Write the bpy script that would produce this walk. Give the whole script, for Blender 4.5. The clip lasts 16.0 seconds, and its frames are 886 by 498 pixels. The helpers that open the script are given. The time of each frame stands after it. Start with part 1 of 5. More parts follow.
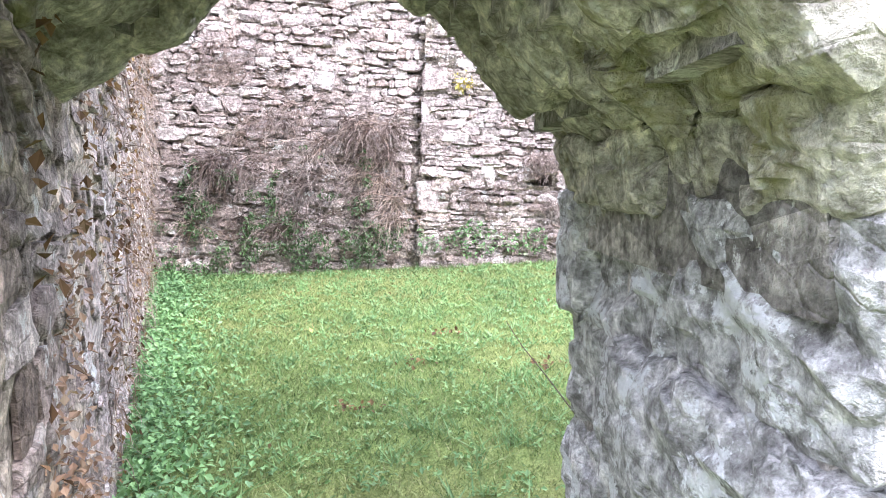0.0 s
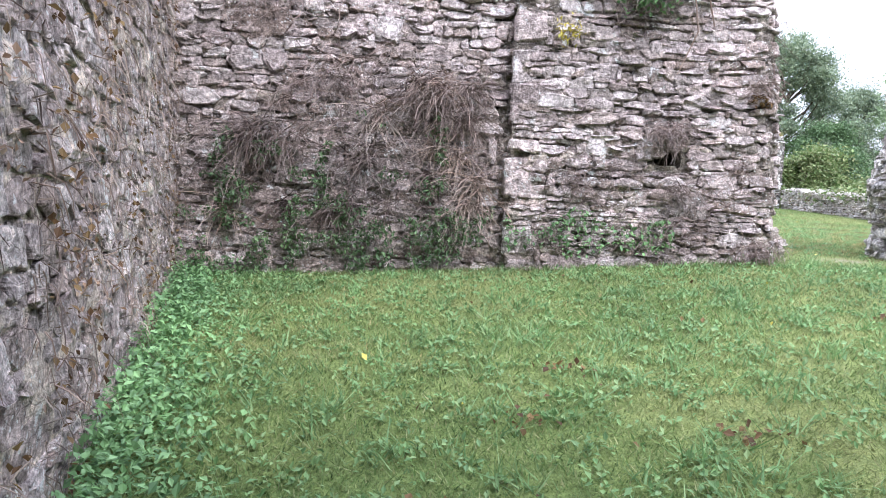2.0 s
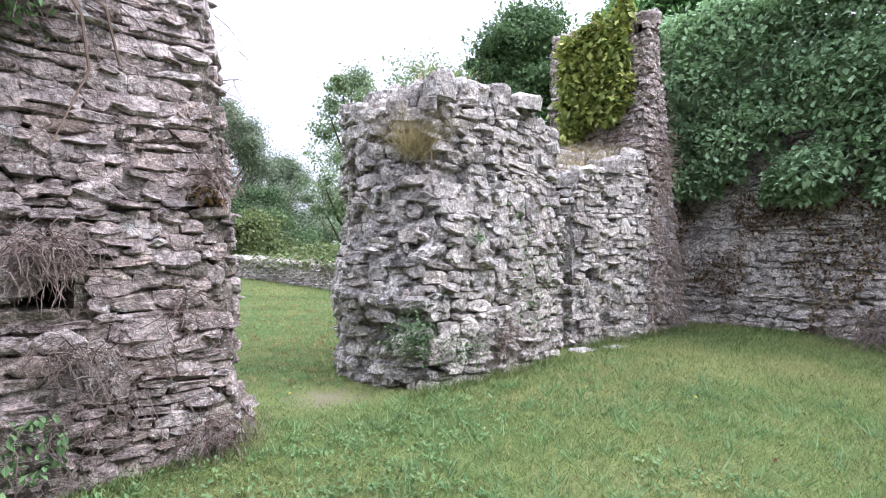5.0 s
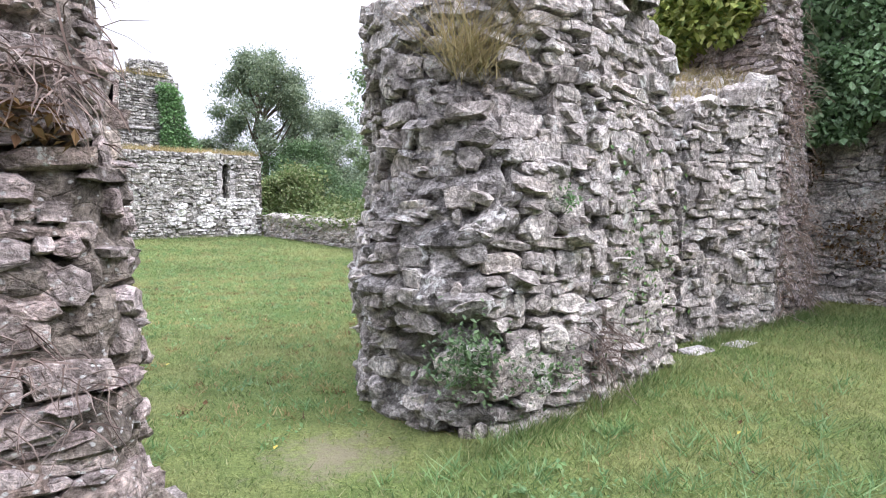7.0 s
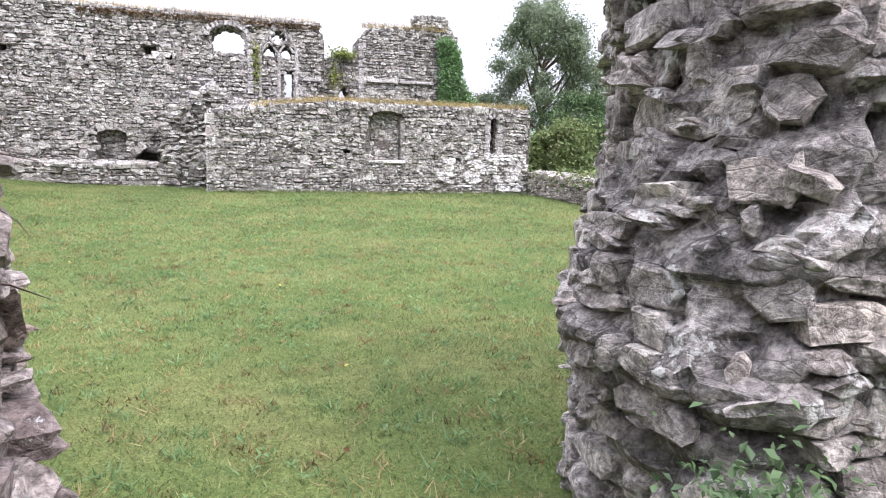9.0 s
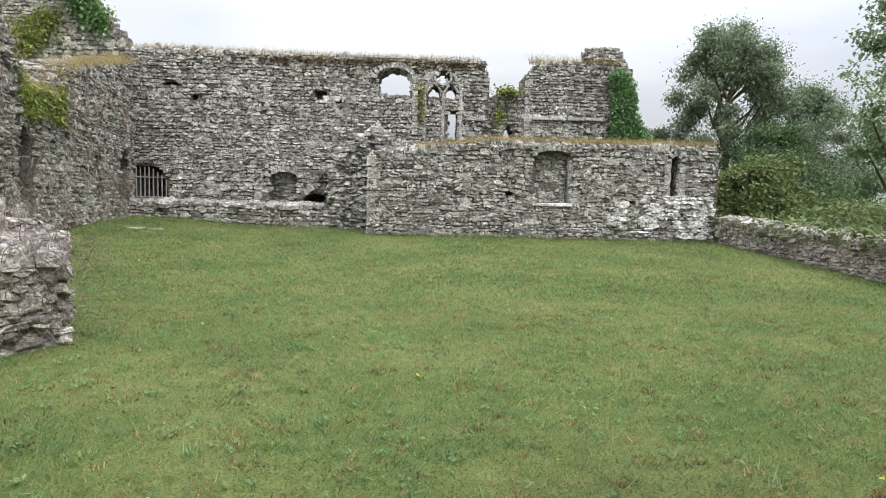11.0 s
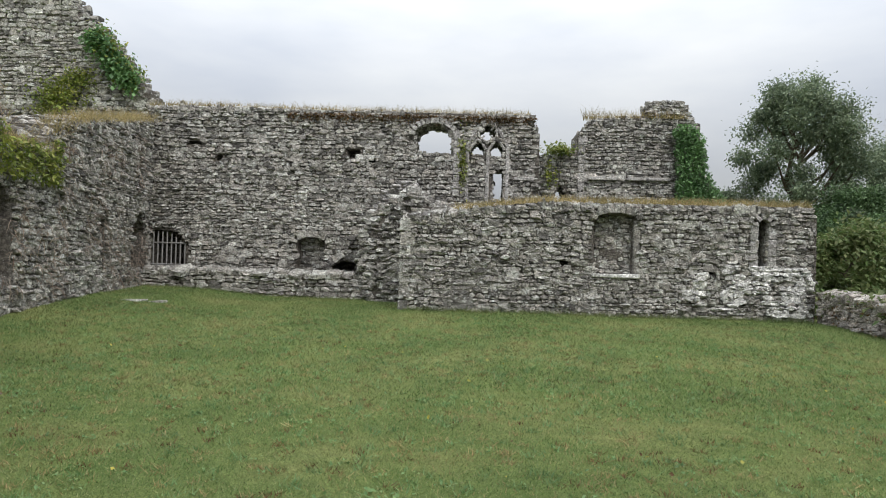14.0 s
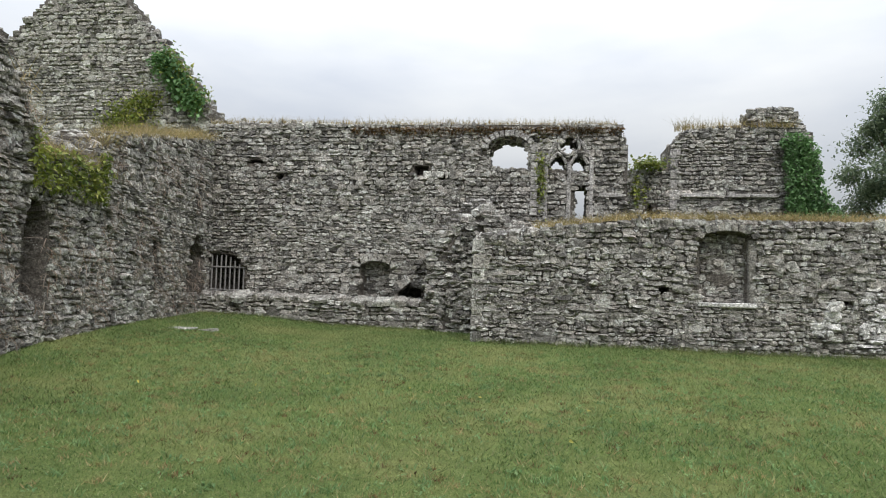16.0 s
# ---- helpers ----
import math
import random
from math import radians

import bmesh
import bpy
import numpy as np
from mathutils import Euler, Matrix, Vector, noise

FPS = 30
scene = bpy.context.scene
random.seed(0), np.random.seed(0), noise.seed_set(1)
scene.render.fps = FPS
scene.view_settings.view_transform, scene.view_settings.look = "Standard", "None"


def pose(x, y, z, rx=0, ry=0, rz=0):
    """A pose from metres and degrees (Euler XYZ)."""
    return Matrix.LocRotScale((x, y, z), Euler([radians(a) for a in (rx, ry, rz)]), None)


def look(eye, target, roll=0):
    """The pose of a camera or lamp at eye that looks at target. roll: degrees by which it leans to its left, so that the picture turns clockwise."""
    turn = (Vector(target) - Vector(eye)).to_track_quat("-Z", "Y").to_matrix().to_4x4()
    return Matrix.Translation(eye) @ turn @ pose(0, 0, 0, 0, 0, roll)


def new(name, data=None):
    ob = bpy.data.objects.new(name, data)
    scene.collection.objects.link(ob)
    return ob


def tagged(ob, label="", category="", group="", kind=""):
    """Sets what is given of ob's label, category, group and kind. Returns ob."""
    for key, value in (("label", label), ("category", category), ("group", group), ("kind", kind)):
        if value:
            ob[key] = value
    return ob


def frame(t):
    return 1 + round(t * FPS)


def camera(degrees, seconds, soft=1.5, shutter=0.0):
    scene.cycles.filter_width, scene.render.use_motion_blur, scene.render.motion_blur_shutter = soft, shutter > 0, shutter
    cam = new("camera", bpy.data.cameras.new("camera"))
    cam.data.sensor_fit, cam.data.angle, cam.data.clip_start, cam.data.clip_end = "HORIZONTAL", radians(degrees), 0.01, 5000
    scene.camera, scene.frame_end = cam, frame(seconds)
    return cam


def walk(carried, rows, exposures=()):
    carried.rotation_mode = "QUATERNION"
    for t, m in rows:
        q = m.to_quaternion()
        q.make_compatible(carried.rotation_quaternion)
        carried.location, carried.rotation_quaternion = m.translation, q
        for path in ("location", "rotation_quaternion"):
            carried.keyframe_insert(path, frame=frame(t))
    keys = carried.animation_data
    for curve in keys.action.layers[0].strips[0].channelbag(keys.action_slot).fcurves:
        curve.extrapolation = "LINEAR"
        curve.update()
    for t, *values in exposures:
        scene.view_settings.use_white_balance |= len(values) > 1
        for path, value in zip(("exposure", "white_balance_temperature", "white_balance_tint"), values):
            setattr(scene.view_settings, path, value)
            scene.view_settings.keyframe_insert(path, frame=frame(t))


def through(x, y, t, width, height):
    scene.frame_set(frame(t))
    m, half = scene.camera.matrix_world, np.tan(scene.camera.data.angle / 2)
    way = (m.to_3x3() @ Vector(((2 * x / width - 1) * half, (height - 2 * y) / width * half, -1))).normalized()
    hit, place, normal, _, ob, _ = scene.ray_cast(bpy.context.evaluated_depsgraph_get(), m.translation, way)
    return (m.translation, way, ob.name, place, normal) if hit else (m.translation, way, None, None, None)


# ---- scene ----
cam = camera(69.3, 16.0, soft=1.0)
PATH = [
    (0, (1.926, 3.162, 0.753), (2.083, 5.507, 0.536), 1.70),
    (0.5, (1.848, 3.547, 0.661), (1.887, 5.896, 0.440), 2.10),
    (1, (1.838, 3.933, 0.602), (1.823, 6.282, 0.381), 2.20),
    (1.5, (1.805, 4.259, 0.608), (1.757, 6.608, 0.386), 2.30),
    (2, (1.739, 4.741, 0.556), (1.677, 7.089, 0.332), 2.40),
    (2.5, (1.748, 5.122, 0.741), (1.720, 7.469, 0.499), 2.60),
    (3, (1.824, 5.507, 0.898), (2.052, 7.843, 0.655), 2.30),
    (3.5, (1.951, 5.918, 0.971), (2.589, 8.180, 0.756), 2.00),
    (4, (2.157, 6.296, 1.053), (3.351, 8.332, 0.995), 1.40),
    (4.5, (2.482, 6.737, 1.049), (4.056, 8.494, 1.077), 0.60),
    (4.7, (2.577, 6.873, 1.067), (4.237, 8.551, 1.110), 0.50),
    (6.8, (3.882, 8.468, 1.207), (5.532, 10.152, 1.114), -0.00),
    (7, (4.011, 8.544, 1.198), (5.548, 10.329, 1.053), 0.20),
    (7.5, (4.315, 8.746, 1.245), (5.555, 10.736, 0.973), 0.40),
    (8, (4.635, 9.111, 1.267), (5.642, 11.222, 0.951), 0.60),
    (8.5, (4.877, 9.379, 1.273), (5.719, 11.559, 0.948), 0.90),
    (9, (5.036, 9.689, 1.294), (5.695, 11.932, 0.971), 1.40),
    (9.5, (5.109, 10.087, 1.315), (5.601, 12.372, 0.988), 1.60),
    (10, (5.211, 10.456, 1.324), (5.534, 12.773, 1.018), 1.50),
    (10.2, (5.238, 10.593, 1.353), (5.499, 12.921, 1.066), 1.50),
    (12.3, (5.286, 12.183, 1.560), (5.245, 14.540, 1.443), 1.50),
    (12.5, (5.298, 12.394, 1.566), (5.253, 14.750, 1.460), 1.50),
    (13, (5.328, 12.759, 1.615), (5.278, 15.118, 1.576), 1.50),
    (13.5, (5.409, 13.144, 1.591), (5.358, 15.503, 1.593), 1.50),
    (14, (5.375, 13.504, 1.558), (5.278, 15.862, 1.584), 1.70),
    (14.5, (5.278, 13.894, 1.567), (5.111, 16.247, 1.604), 1.70),
    (15, (5.249, 14.300, 1.495), (4.990, 16.646, 1.541), 1.70),
    (15.5, (5.178, 14.746, 1.486), (4.858, 17.084, 1.542), 1.90),
    (16, (5.074, 15.211, 1.473), (4.729, 17.543, 1.597), 1.90),
]

walk(cam, [(t, look(eye, target, roll)) for t, eye, target, roll in PATH],
     exposures=[(0.0, 2.35, 5850, 20), (0.5, 2.25, 5850, 20), (1.5, 1.65, 5800, 18), (2.5, 1.55, 5700, 18), (4.5, 1.15, 5800, 20), (7.0, 1.1, 6000, 20), (9.5, 0.98, 6250, 22),
                (10.2, 0.8, 6400, 16), (12.3, -0.02, 6450, 9), (16.0, -0.05, 6450, 9)])

# ---- sky and sun: bright overcast day ----
world = bpy.data.worlds.new("world")
scene.world = world
world.use_nodes = True
wn, wl = world.node_tree.nodes, world.node_tree.links
wn.clear()
sky = wn.new("ShaderNodeTexSky")
sky.sky_type, sky.sun_disc = "NISHITA", False
sky.sun_elevation, sky.sun_rotation = radians(50), radians(147)
sky_gain = wn.new("ShaderNodeVectorMath")
sky_gain.operation = "SCALE"
sky_gain.inputs["Scale"].default_value = 0.10
wl.new(sky.outputs[0], sky_gain.inputs[0])
wco = wn.new("ShaderNodeTexCoord")
wmap = wn.new("ShaderNodeMapping")
wmap.inputs["Scale"].default_value = (1.0, 1.0, 3.2)
wl.new(wco.outputs["Generated"], wmap.inputs[0])
cloud = wn.new("ShaderNodeTexNoise")
cloud.inputs["Scale"].default_value = 2.2
cloud.inputs["Detail"].default_value = 5
wl.new(wmap.outputs[0], cloud.inputs["Vector"])
cramp = wn.new("ShaderNodeValToRGB")
cramp.color_ramp.elements[0].position, cramp.color_ramp.elements[0].color = 0.35, (0.74, 0.78, 0.86, 1)
cramp.color_ramp.elements[1].position, cramp.color_ramp.elements[1].color = 0.65, (0.97, 0.985, 1.0, 1)
wl.new(cloud.outputs["Fac"], cramp.inputs[0])
wmix = wn.new("ShaderNodeMixRGB")
wmix.inputs[0].default_value = 0.9
wl.new(sky_gain.outputs[0], wmix.inputs[1])
wl.new(cramp.outputs[0], wmix.inputs[2])
# an overcast dome: three times brighter overhead than at the horizon
wsep = wn.new("ShaderNodeSeparateXYZ")
wl.new(wco.outputs["Generated"], wsep.inputs[0])
wlift = wn.new("ShaderNodeMath")
wlift.operation, wlift.use_clamp = "MAXIMUM", False
wlift.inputs[1].default_value = 0.0
wl.new(wsep.outputs["Z"], wlift.inputs[0])
wgrad = wn.new("ShaderNodeMath")
wgrad.operation = "MULTIPLY_ADD"
wgrad.inputs[1].default_value, wgrad.inputs[2].default_value = 2.75, 0.345
wl.new(wlift.outputs[0], wgrad.inputs[0])
wdome = wn.new("ShaderNodeVectorMath")
wdome.operation = "SCALE"
wl.new(wmix.outputs[0], wdome.inputs[0])
wl.new(wgrad.outputs[0], wdome.inputs["Scale"])
wbg = wn.new("ShaderNodeBackground")
wbg.inputs["Strength"].default_value = 0.95
wout = wn.new("ShaderNodeOutputWorld")
wl.new(wdome.outputs[0], wbg.inputs[0])
wl.new(wbg.outputs[0], wout.inputs[0])
sun = new("sun", bpy.data.lights.new("sun", "SUN"))
sun.data.energy, sun.data.angle, sun.data.color = 1.7, radians(22), (1.0, 0.96, 0.9)
sun.matrix_world = look((0, 0, 0), (-0.45, 0.7, -1.0))


# ---- materials ----
def material(name):
    m = bpy.data.materials.new(name)
    m.use_nodes = True
    nt = m.node_tree
    return m, nt.nodes, nt.links, nt.nodes["Principled BSDF"]


def ramp(nodes, links, source, stops):
    r = nodes.new("ShaderNodeValToRGB")
    el = r.color_ramp.elements
    while len(el) < len(stops):
        el.new(0.5)
    for e, (p, c) in zip(el, stops):
        e.position, e.color = p, (*c, 1)
    links.new(source, r.inputs[0])
    return r.outputs[0]


def noise_node(nodes, links, vec, scale, detail=4.0, rough=0.6):
    n = nodes.new("ShaderNodeTexNoise")
    n.inputs["Scale"].default_value, n.inputs["Detail"].default_value, n.inputs["Roughness"].default_value = scale, detail, rough
    links.new(vec, n.inputs["Vector"])
    return n.outputs["Fac"]


def mix(nodes, links, fac, a, b, how="MIX"):
    m = nodes.new("ShaderNodeMixRGB")
    m.blend_type = how
    for value, sock in ((fac, m.inputs[0]), (a, m.inputs[1]), (b, m.inputs[2])):
        if isinstance(value, (int, float)):
            sock.default_value = value
        elif isinstance(value, tuple):
            sock.default_value = (*value, 1)
        else:
            links.new(value, sock)
    return m.outputs[0]


def world_vec(nodes, links, scale=(1, 1, 1)):
    g = nodes.new("ShaderNodeNewGeometry")
    mp = nodes.new("ShaderNodeMapping")
    mp.inputs["Scale"].default_value = scale
    links.new(g.outputs["Position"], mp.inputs[0])
    return mp.outputs[0], g


def bump(nodes, links, height, strength, distance, bsdf):
    b = nodes.new("ShaderNodeBump")
    b.inputs["Strength"].default_value, b.inputs["Distance"].default_value = strength, distance
    links.new(height, b.inputs["Height"])
    links.new(b.outputs[0], bsdf.inputs["Normal"])


def stone_material(name, tones, lichen=(0.62, 0.63, 0.6), lichen_amount=0.60, moss=(0.10, 0.11, 0.05), moss_amount=0.66, single=False, cells=False):
    """Weathered limestone rubble; single: one tone for each object, otherwise one for each loose piece."""
    m, nodes, links, bsdf = material(name)
    vec, geo = world_vec(nodes, links)
    if single:
        rnd = nodes.new("ShaderNodeObjectInfo").outputs["Random"]
    else:
        rnd = geo.outputs["Random Per Island"]
    n = len(tones)
    col = ramp(nodes, links, rnd, [(0.02 + 0.96 * i / (n - 1), c) for i, c in enumerate(tones)])
    if cells:
        lumps, _ = world_vec(nodes, links, (3.6, 3.6, 8.5))
        lump = nodes.new("ShaderNodeTexVoronoi")
        lump.inputs["Scale"].default_value = 1.0
        links.new(lumps, lump.inputs["Vector"])
        col = mix(nodes, links, 1.0, col, ramp(nodes, links, lump.outputs["Color"], [(0.1, (0.5, 0.5, 0.5)), (0.5, (1.0, 1.0, 1.0)), (0.9, (1.55, 1.55, 1.55))]), "MULTIPLY")
    big = noise_node(nodes, links, vec, 1.3, 4)
    fine = noise_node(nodes, links, vec, 34, 6, 0.72)
    vec2, _ = world_vec(nodes, links, (1, 1, 1.5))
    mid = noise_node(nodes, links, vec2, 9, 6, 0.7)
    col = mix(nodes, links, 0.55, col, ramp(nodes, links, big, [(0.3, (0.55, 0.52, 0.5)), (0.7, (1.25, 1.2, 1.2))]), "MULTIPLY")
    col = mix(nodes, links, 0.85, col, ramp(nodes, links, mid, [(0.3, (0.25, 0.235, 0.225)), (0.5, (0.95, 0.95, 0.95)), (0.68, (1.7, 1.68, 1.66))]), "MULTIPLY")
    col = mix(nodes, links, 0.8, col, ramp(nodes, links, fine, [(0.36, (0.35, 0.34, 0.33)), (0.5, (1.0, 1.0, 1.0)), (0.62, (1.7, 1.7, 1.7))]), "MULTIPLY")
    vec3, _ = world_vec(nodes, links, (1, 1, 1.5))
    wob = nodes.new("ShaderNodeVectorMath")
    wob.operation = "MULTIPLY_ADD"
    wn3 = nodes.new("ShaderNodeTexNoise")
    wn3.inputs["Scale"].default_value, wn3.inputs["Detail"].default_value = 6.0, 3.0
    links.new(vec3, wn3.inputs["Vector"])
    links.new(wn3.outputs["Color"], wob.inputs[0])
    wob.inputs[1].default_value = (0.10, 0.10, 0.10)
    links.new(vec3, wob.inputs[2])
    cell = nodes.new("ShaderNodeTexVoronoi")
    cell.feature = "DISTANCE_TO_EDGE"
    cell.inputs["Scale"].default_value = 11.0
    links.new(wob.outputs[0], cell.inputs["Vector"])
    crack = ramp(nodes, links, cell.outputs["Distance"], [(0.0, (0.30, 0.29, 0.28)), (0.035, (0.85, 0.85, 0.85)), (0.12, (1.08, 1.08, 1.08))])
    broken = ramp(nodes, links, noise_node(nodes, links, vec, 3.7, 4), [(0.42, (0, 0, 0)), (0.62, (0.6, 0.6, 0.6))])
    col = mix(nodes, links, broken, col, crack, "MULTIPLY")
    spots = nodes.new("ShaderNodeTexVoronoi")
    spots.inputs["Scale"].default_value = 26.0
    links.new(wob.outputs[0], spots.inputs["Vector"])
    dots = ramp(nodes, links, spots.outputs["Distance"], [(0.16, (0.85, 0.85, 0.85)), (0.26, (0, 0, 0))])
    dots = mix(nodes, links, 1.0, dots, ramp(nodes, links, big, [(0.45, (0, 0, 0)), (0.6, (1, 1, 1))]), "MULTIPLY")
    col = mix(nodes, links, dots, col, lichen)
    patch = noise_node(nodes, links, vec, 5.5, 8, 0.75)
    col = mix(nodes, links, ramp(nodes, links, patch, [(lichen_amount, (0, 0, 0)), (lichen_amount + 0.03, (0.85, 0.85, 0.85))]), col, lichen)
    patch2 = noise_node(nodes, links, vec, 2.6, 8, 0.7)
    col = mix(nodes, links, ramp(nodes, links, patch2, [(moss_amount, (0, 0, 0)), (moss_amount + 0.1, (0.8, 0.8, 0.8))]), col, moss)
    links.new(col, bsdf.inputs["Base Color"])
    bsdf.inputs["Roughness"].default_value = 0.93
    bsdf.inputs["Specular IOR Level"].default_value = 0.25
    h = nodes.new("ShaderNodeMath")
    h.operation = "ADD"
    links.new(mid, h.inputs[0])
    links.new(fine, h.inputs[1])
    h2 = nodes.new("ShaderNodeMath")
    h2.operation = "ADD"
    links.new(h.outputs[0], h2.inputs[0])
    links.new(ramp(nodes, links, cell.outputs["Distance"], [(0.0, (0, 0, 0)), (0.06, (0.16, 0.16, 0.16))]), h2.inputs[1])
    bump(nodes, links, h2.outputs[0], 1.0, 0.03, bsdf)
    return m


WARM = [(0.229, 0.183, 0.155), (0.401, 0.348, 0.319), (0.298, 0.247, 0.23), (0.506, 0.462, 0.432), (0.355, 0.292, 0.258), (0.435, 0.382, 0.364), (0.264, 0.23, 0.207)]
GREY = [(0.269, 0.251, 0.23), (0.459, 0.431, 0.396), (0.346, 0.32, 0.295), (0.587, 0.557, 0.505), (0.383, 0.362, 0.34), (0.499, 0.456, 0.408), (0.306, 0.282, 0.255)]
FAR = [(0.12, 0.116, 0.108), (0.393, 0.389, 0.353), (0.232, 0.222, 0.203), (0.562, 0.564, 0.525), (0.295, 0.283, 0.256), (0.45, 0.43, 0.392), (0.162, 0.156, 0.147)]
stone_warm = stone_material("stone_warm", WARM)
stone_warm_one = stone_material("stone_warm_one", WARM, single=True)
stone_grey = stone_material("stone_grey", GREY, lichen=(0.64, 0.64, 0.60), lichen_amount=0.585)
stone_grey_one = stone_material("stone_grey_one", GREY, lichen=(0.64, 0.64, 0.60), lichen_amount=0.585, single=True)
stone_far = stone_material("stone_far", FAR, lichen=(0.60, 0.605, 0.57), lichen_amount=0.57)
stone_far_one = stone_material("stone_far_one", FAR, lichen=(0.60, 0.605, 0.57), lichen_amount=0.57, single=True)
stone_mossy = stone_material("stone_mossy", [(0.36, 0.345, 0.25), (0.44, 0.425, 0.33), (0.40, 0.385, 0.32), (0.50, 0.485, 0.42)], moss=(0.21, 0.20, 0.08), moss_amount=0.52, lichen_amount=0.68)
stone_jamb = stone_material("stone_jamb", [(0.48, 0.49, 0.51), (0.62, 0.63, 0.65), (0.40, 0.40, 0.40), (0.54, 0.545, 0.55)], lichen=(0.70, 0.71, 0.73), lichen_amount=0.54, moss_amount=0.72)
stone_pale = stone_material("stone_pale", [(0.62, 0.62, 0.60), (0.75, 0.75, 0.73)], lichen_amount=0.8, moss_amount=0.7, single=True)
stone_dressed = stone_material("stone_dressed", [(0.36, 0.35, 0.34), (0.46, 0.45, 0.43)], lichen_amount=0.6, moss_amount=0.72, single=True)
mortar_warm = stone_material("mortar_warm", [(0.25, 0.22, 0.185), (0.27, 0.24, 0.2)], lichen_amount=0.62, cells=True)
mortar_grey = stone_material("mortar_grey", [(0.30, 0.285, 0.265), (0.34, 0.32, 0.30)], lichen=(0.66, 0.66, 0.62), lichen_amount=0.58, cells=True)
mortar_pale = stone_material("mortar_pale", [(0.46, 0.40, 0.33), (0.50, 0.44, 0.37)], lichen_amount=0.6, moss_amount=0.6)
mortar_far = stone_material("mortar_far", [(0.14, 0.128, 0.112), (0.16, 0.146, 0.13)], lichen_amount=0.66)


def leaf_material(name, tones, rough=0.6, patches=None):
    m, nodes, links, bsdf = material(name)
    g = nodes.new("ShaderNodeNewGeometry")
    n = len(tones)
    col = ramp(nodes, links, g.outputs["Random Per Island"], [(0.02 + 0.96 * i / (n - 1), c) for i, c in enumerate(tones)])
    vec, _ = world_vec(nodes, links)
    big = noise_node(nodes, links, vec, 0.9, 3)
    col = mix(nodes, links, 0.7, col, ramp(nodes, links, big, [(0.3, (0.6, 0.62, 0.6)), (0.7, (1.3, 1.25, 1.15))]), "MULTIPLY")
    if patches:
        worn = noise_node(nodes, links, vec, 0.55, 6, 0.65)
        col = mix(nodes, links, ramp(nodes, links, worn, [(0.46, (0, 0, 0)), (0.66, (0.65, 0.65, 0.65))]), col, patches)
    links.new(col, bsdf.inputs["Base Color"])
    bsdf.inputs["Roughness"].default_value = rough
    bsdf.inputs["Specular IOR Level"].default_value = 0.3
    thin = nodes.new("ShaderNodeBsdfTranslucent")
    links.new(col, thin.inputs["Color"])
    both = nodes.new("ShaderNodeMixShader")
    both.inputs[0].default_value = 0.35
    links.new(bsdf.outputs[0], both.inputs[1])
    links.new(thin.outputs[0], both.inputs[2])
    links.new(both.outputs[0], nodes["Material Output"].inputs["Surface"])
    return m


leaf_ivy = leaf_material("leaf_ivy", [(0.09, 0.174, 0.075), (0.165, 0.304, 0.12), (0.24, 0.406, 0.18), (0.128, 0.232, 0.112)], 0.45)
leaf_canopy = leaf_material("leaf_canopy", [(0.18, 0.29, 0.15), (0.28, 0.42, 0.23), (0.36, 0.50, 0.30), (0.23, 0.35, 0.20)], 0.4)
leaf_lime = leaf_material("leaf_lime", [(0.196, 0.255, 0.06), (0.343, 0.383, 0.09), (0.134, 0.204, 0.06), (0.44, 0.433, 0.135)], 0.55)
leaf_tree = leaf_material("leaf_tree", [(0.121, 0.171, 0.113), (0.206, 0.26, 0.165), (0.29, 0.34, 0.23), (0.144, 0.201, 0.152)], 0.6)
leaf_dark = leaf_material("leaf_dark", [(0.064, 0.112, 0.056), (0.115, 0.186, 0.085), (0.154, 0.248, 0.112)], 0.55)
leaf_pale = leaf_material("leaf_pale", [(0.203, 0.285, 0.155), (0.296, 0.375, 0.224), (0.156, 0.225, 0.12)], 0.6)
leaf_bramble = leaf_material("leaf_bramble", [(0.10, 0.16, 0.05), (0.16, 0.22, 0.08), (0.22, 0.24, 0.11), (0.07, 0.11, 0.04)], 0.6)
leaf_weed = leaf_material("leaf_weed", [(0.10, 0.20, 0.07), (0.19, 0.31, 0.12), (0.14, 0.25, 0.11), (0.24, 0.34, 0.15)], 0.55)
leaf_dead = leaf_material("leaf_dead", [(0.099, 0.056, 0.028), (0.161, 0.093, 0.046), (0.211, 0.143, 0.062), (0.068, 0.037, 0.022)], 0.8)
leaf_rust = leaf_material("leaf_rust", [(0.27, 0.17, 0.115), (0.38, 0.26, 0.18), (0.17, 0.105, 0.075), (0.50, 0.39, 0.29)], 0.8)
leaf_yellow = leaf_material("leaf_yellow", [(0.42, 0.36, 0.06), (0.55, 0.45, 0.10), (0.30, 0.30, 0.07)], 0.6)
grass_green = leaf_material("grass_green", [(0.05, 0.095, 0.03), (0.14, 0.225, 0.065), (0.08, 0.145, 0.045), (0.26, 0.31, 0.12), (0.115, 0.19, 0.06), (0.33, 0.34, 0.17), (0.07, 0.13, 0.04)], 0.65, (0.25, 0.25, 0.10))
grass_dry = leaf_material("grass_dry", [(0.30, 0.24, 0.12), (0.42, 0.34, 0.18), (0.22, 0.20, 0.08), (0.36, 0.27, 0.14)], 0.8)
stem_dry = leaf_material("stem_dry", [(0.196, 0.144, 0.127), (0.31, 0.247, 0.221), (0.127, 0.092, 0.082), (0.38, 0.322, 0.297)], 0.9)
stem_tan = leaf_material("stem_tan", [(0.34, 0.26, 0.215), (0.46, 0.38, 0.33), (0.25, 0.17, 0.13), (0.54, 0.47, 0.42)], 0.9)
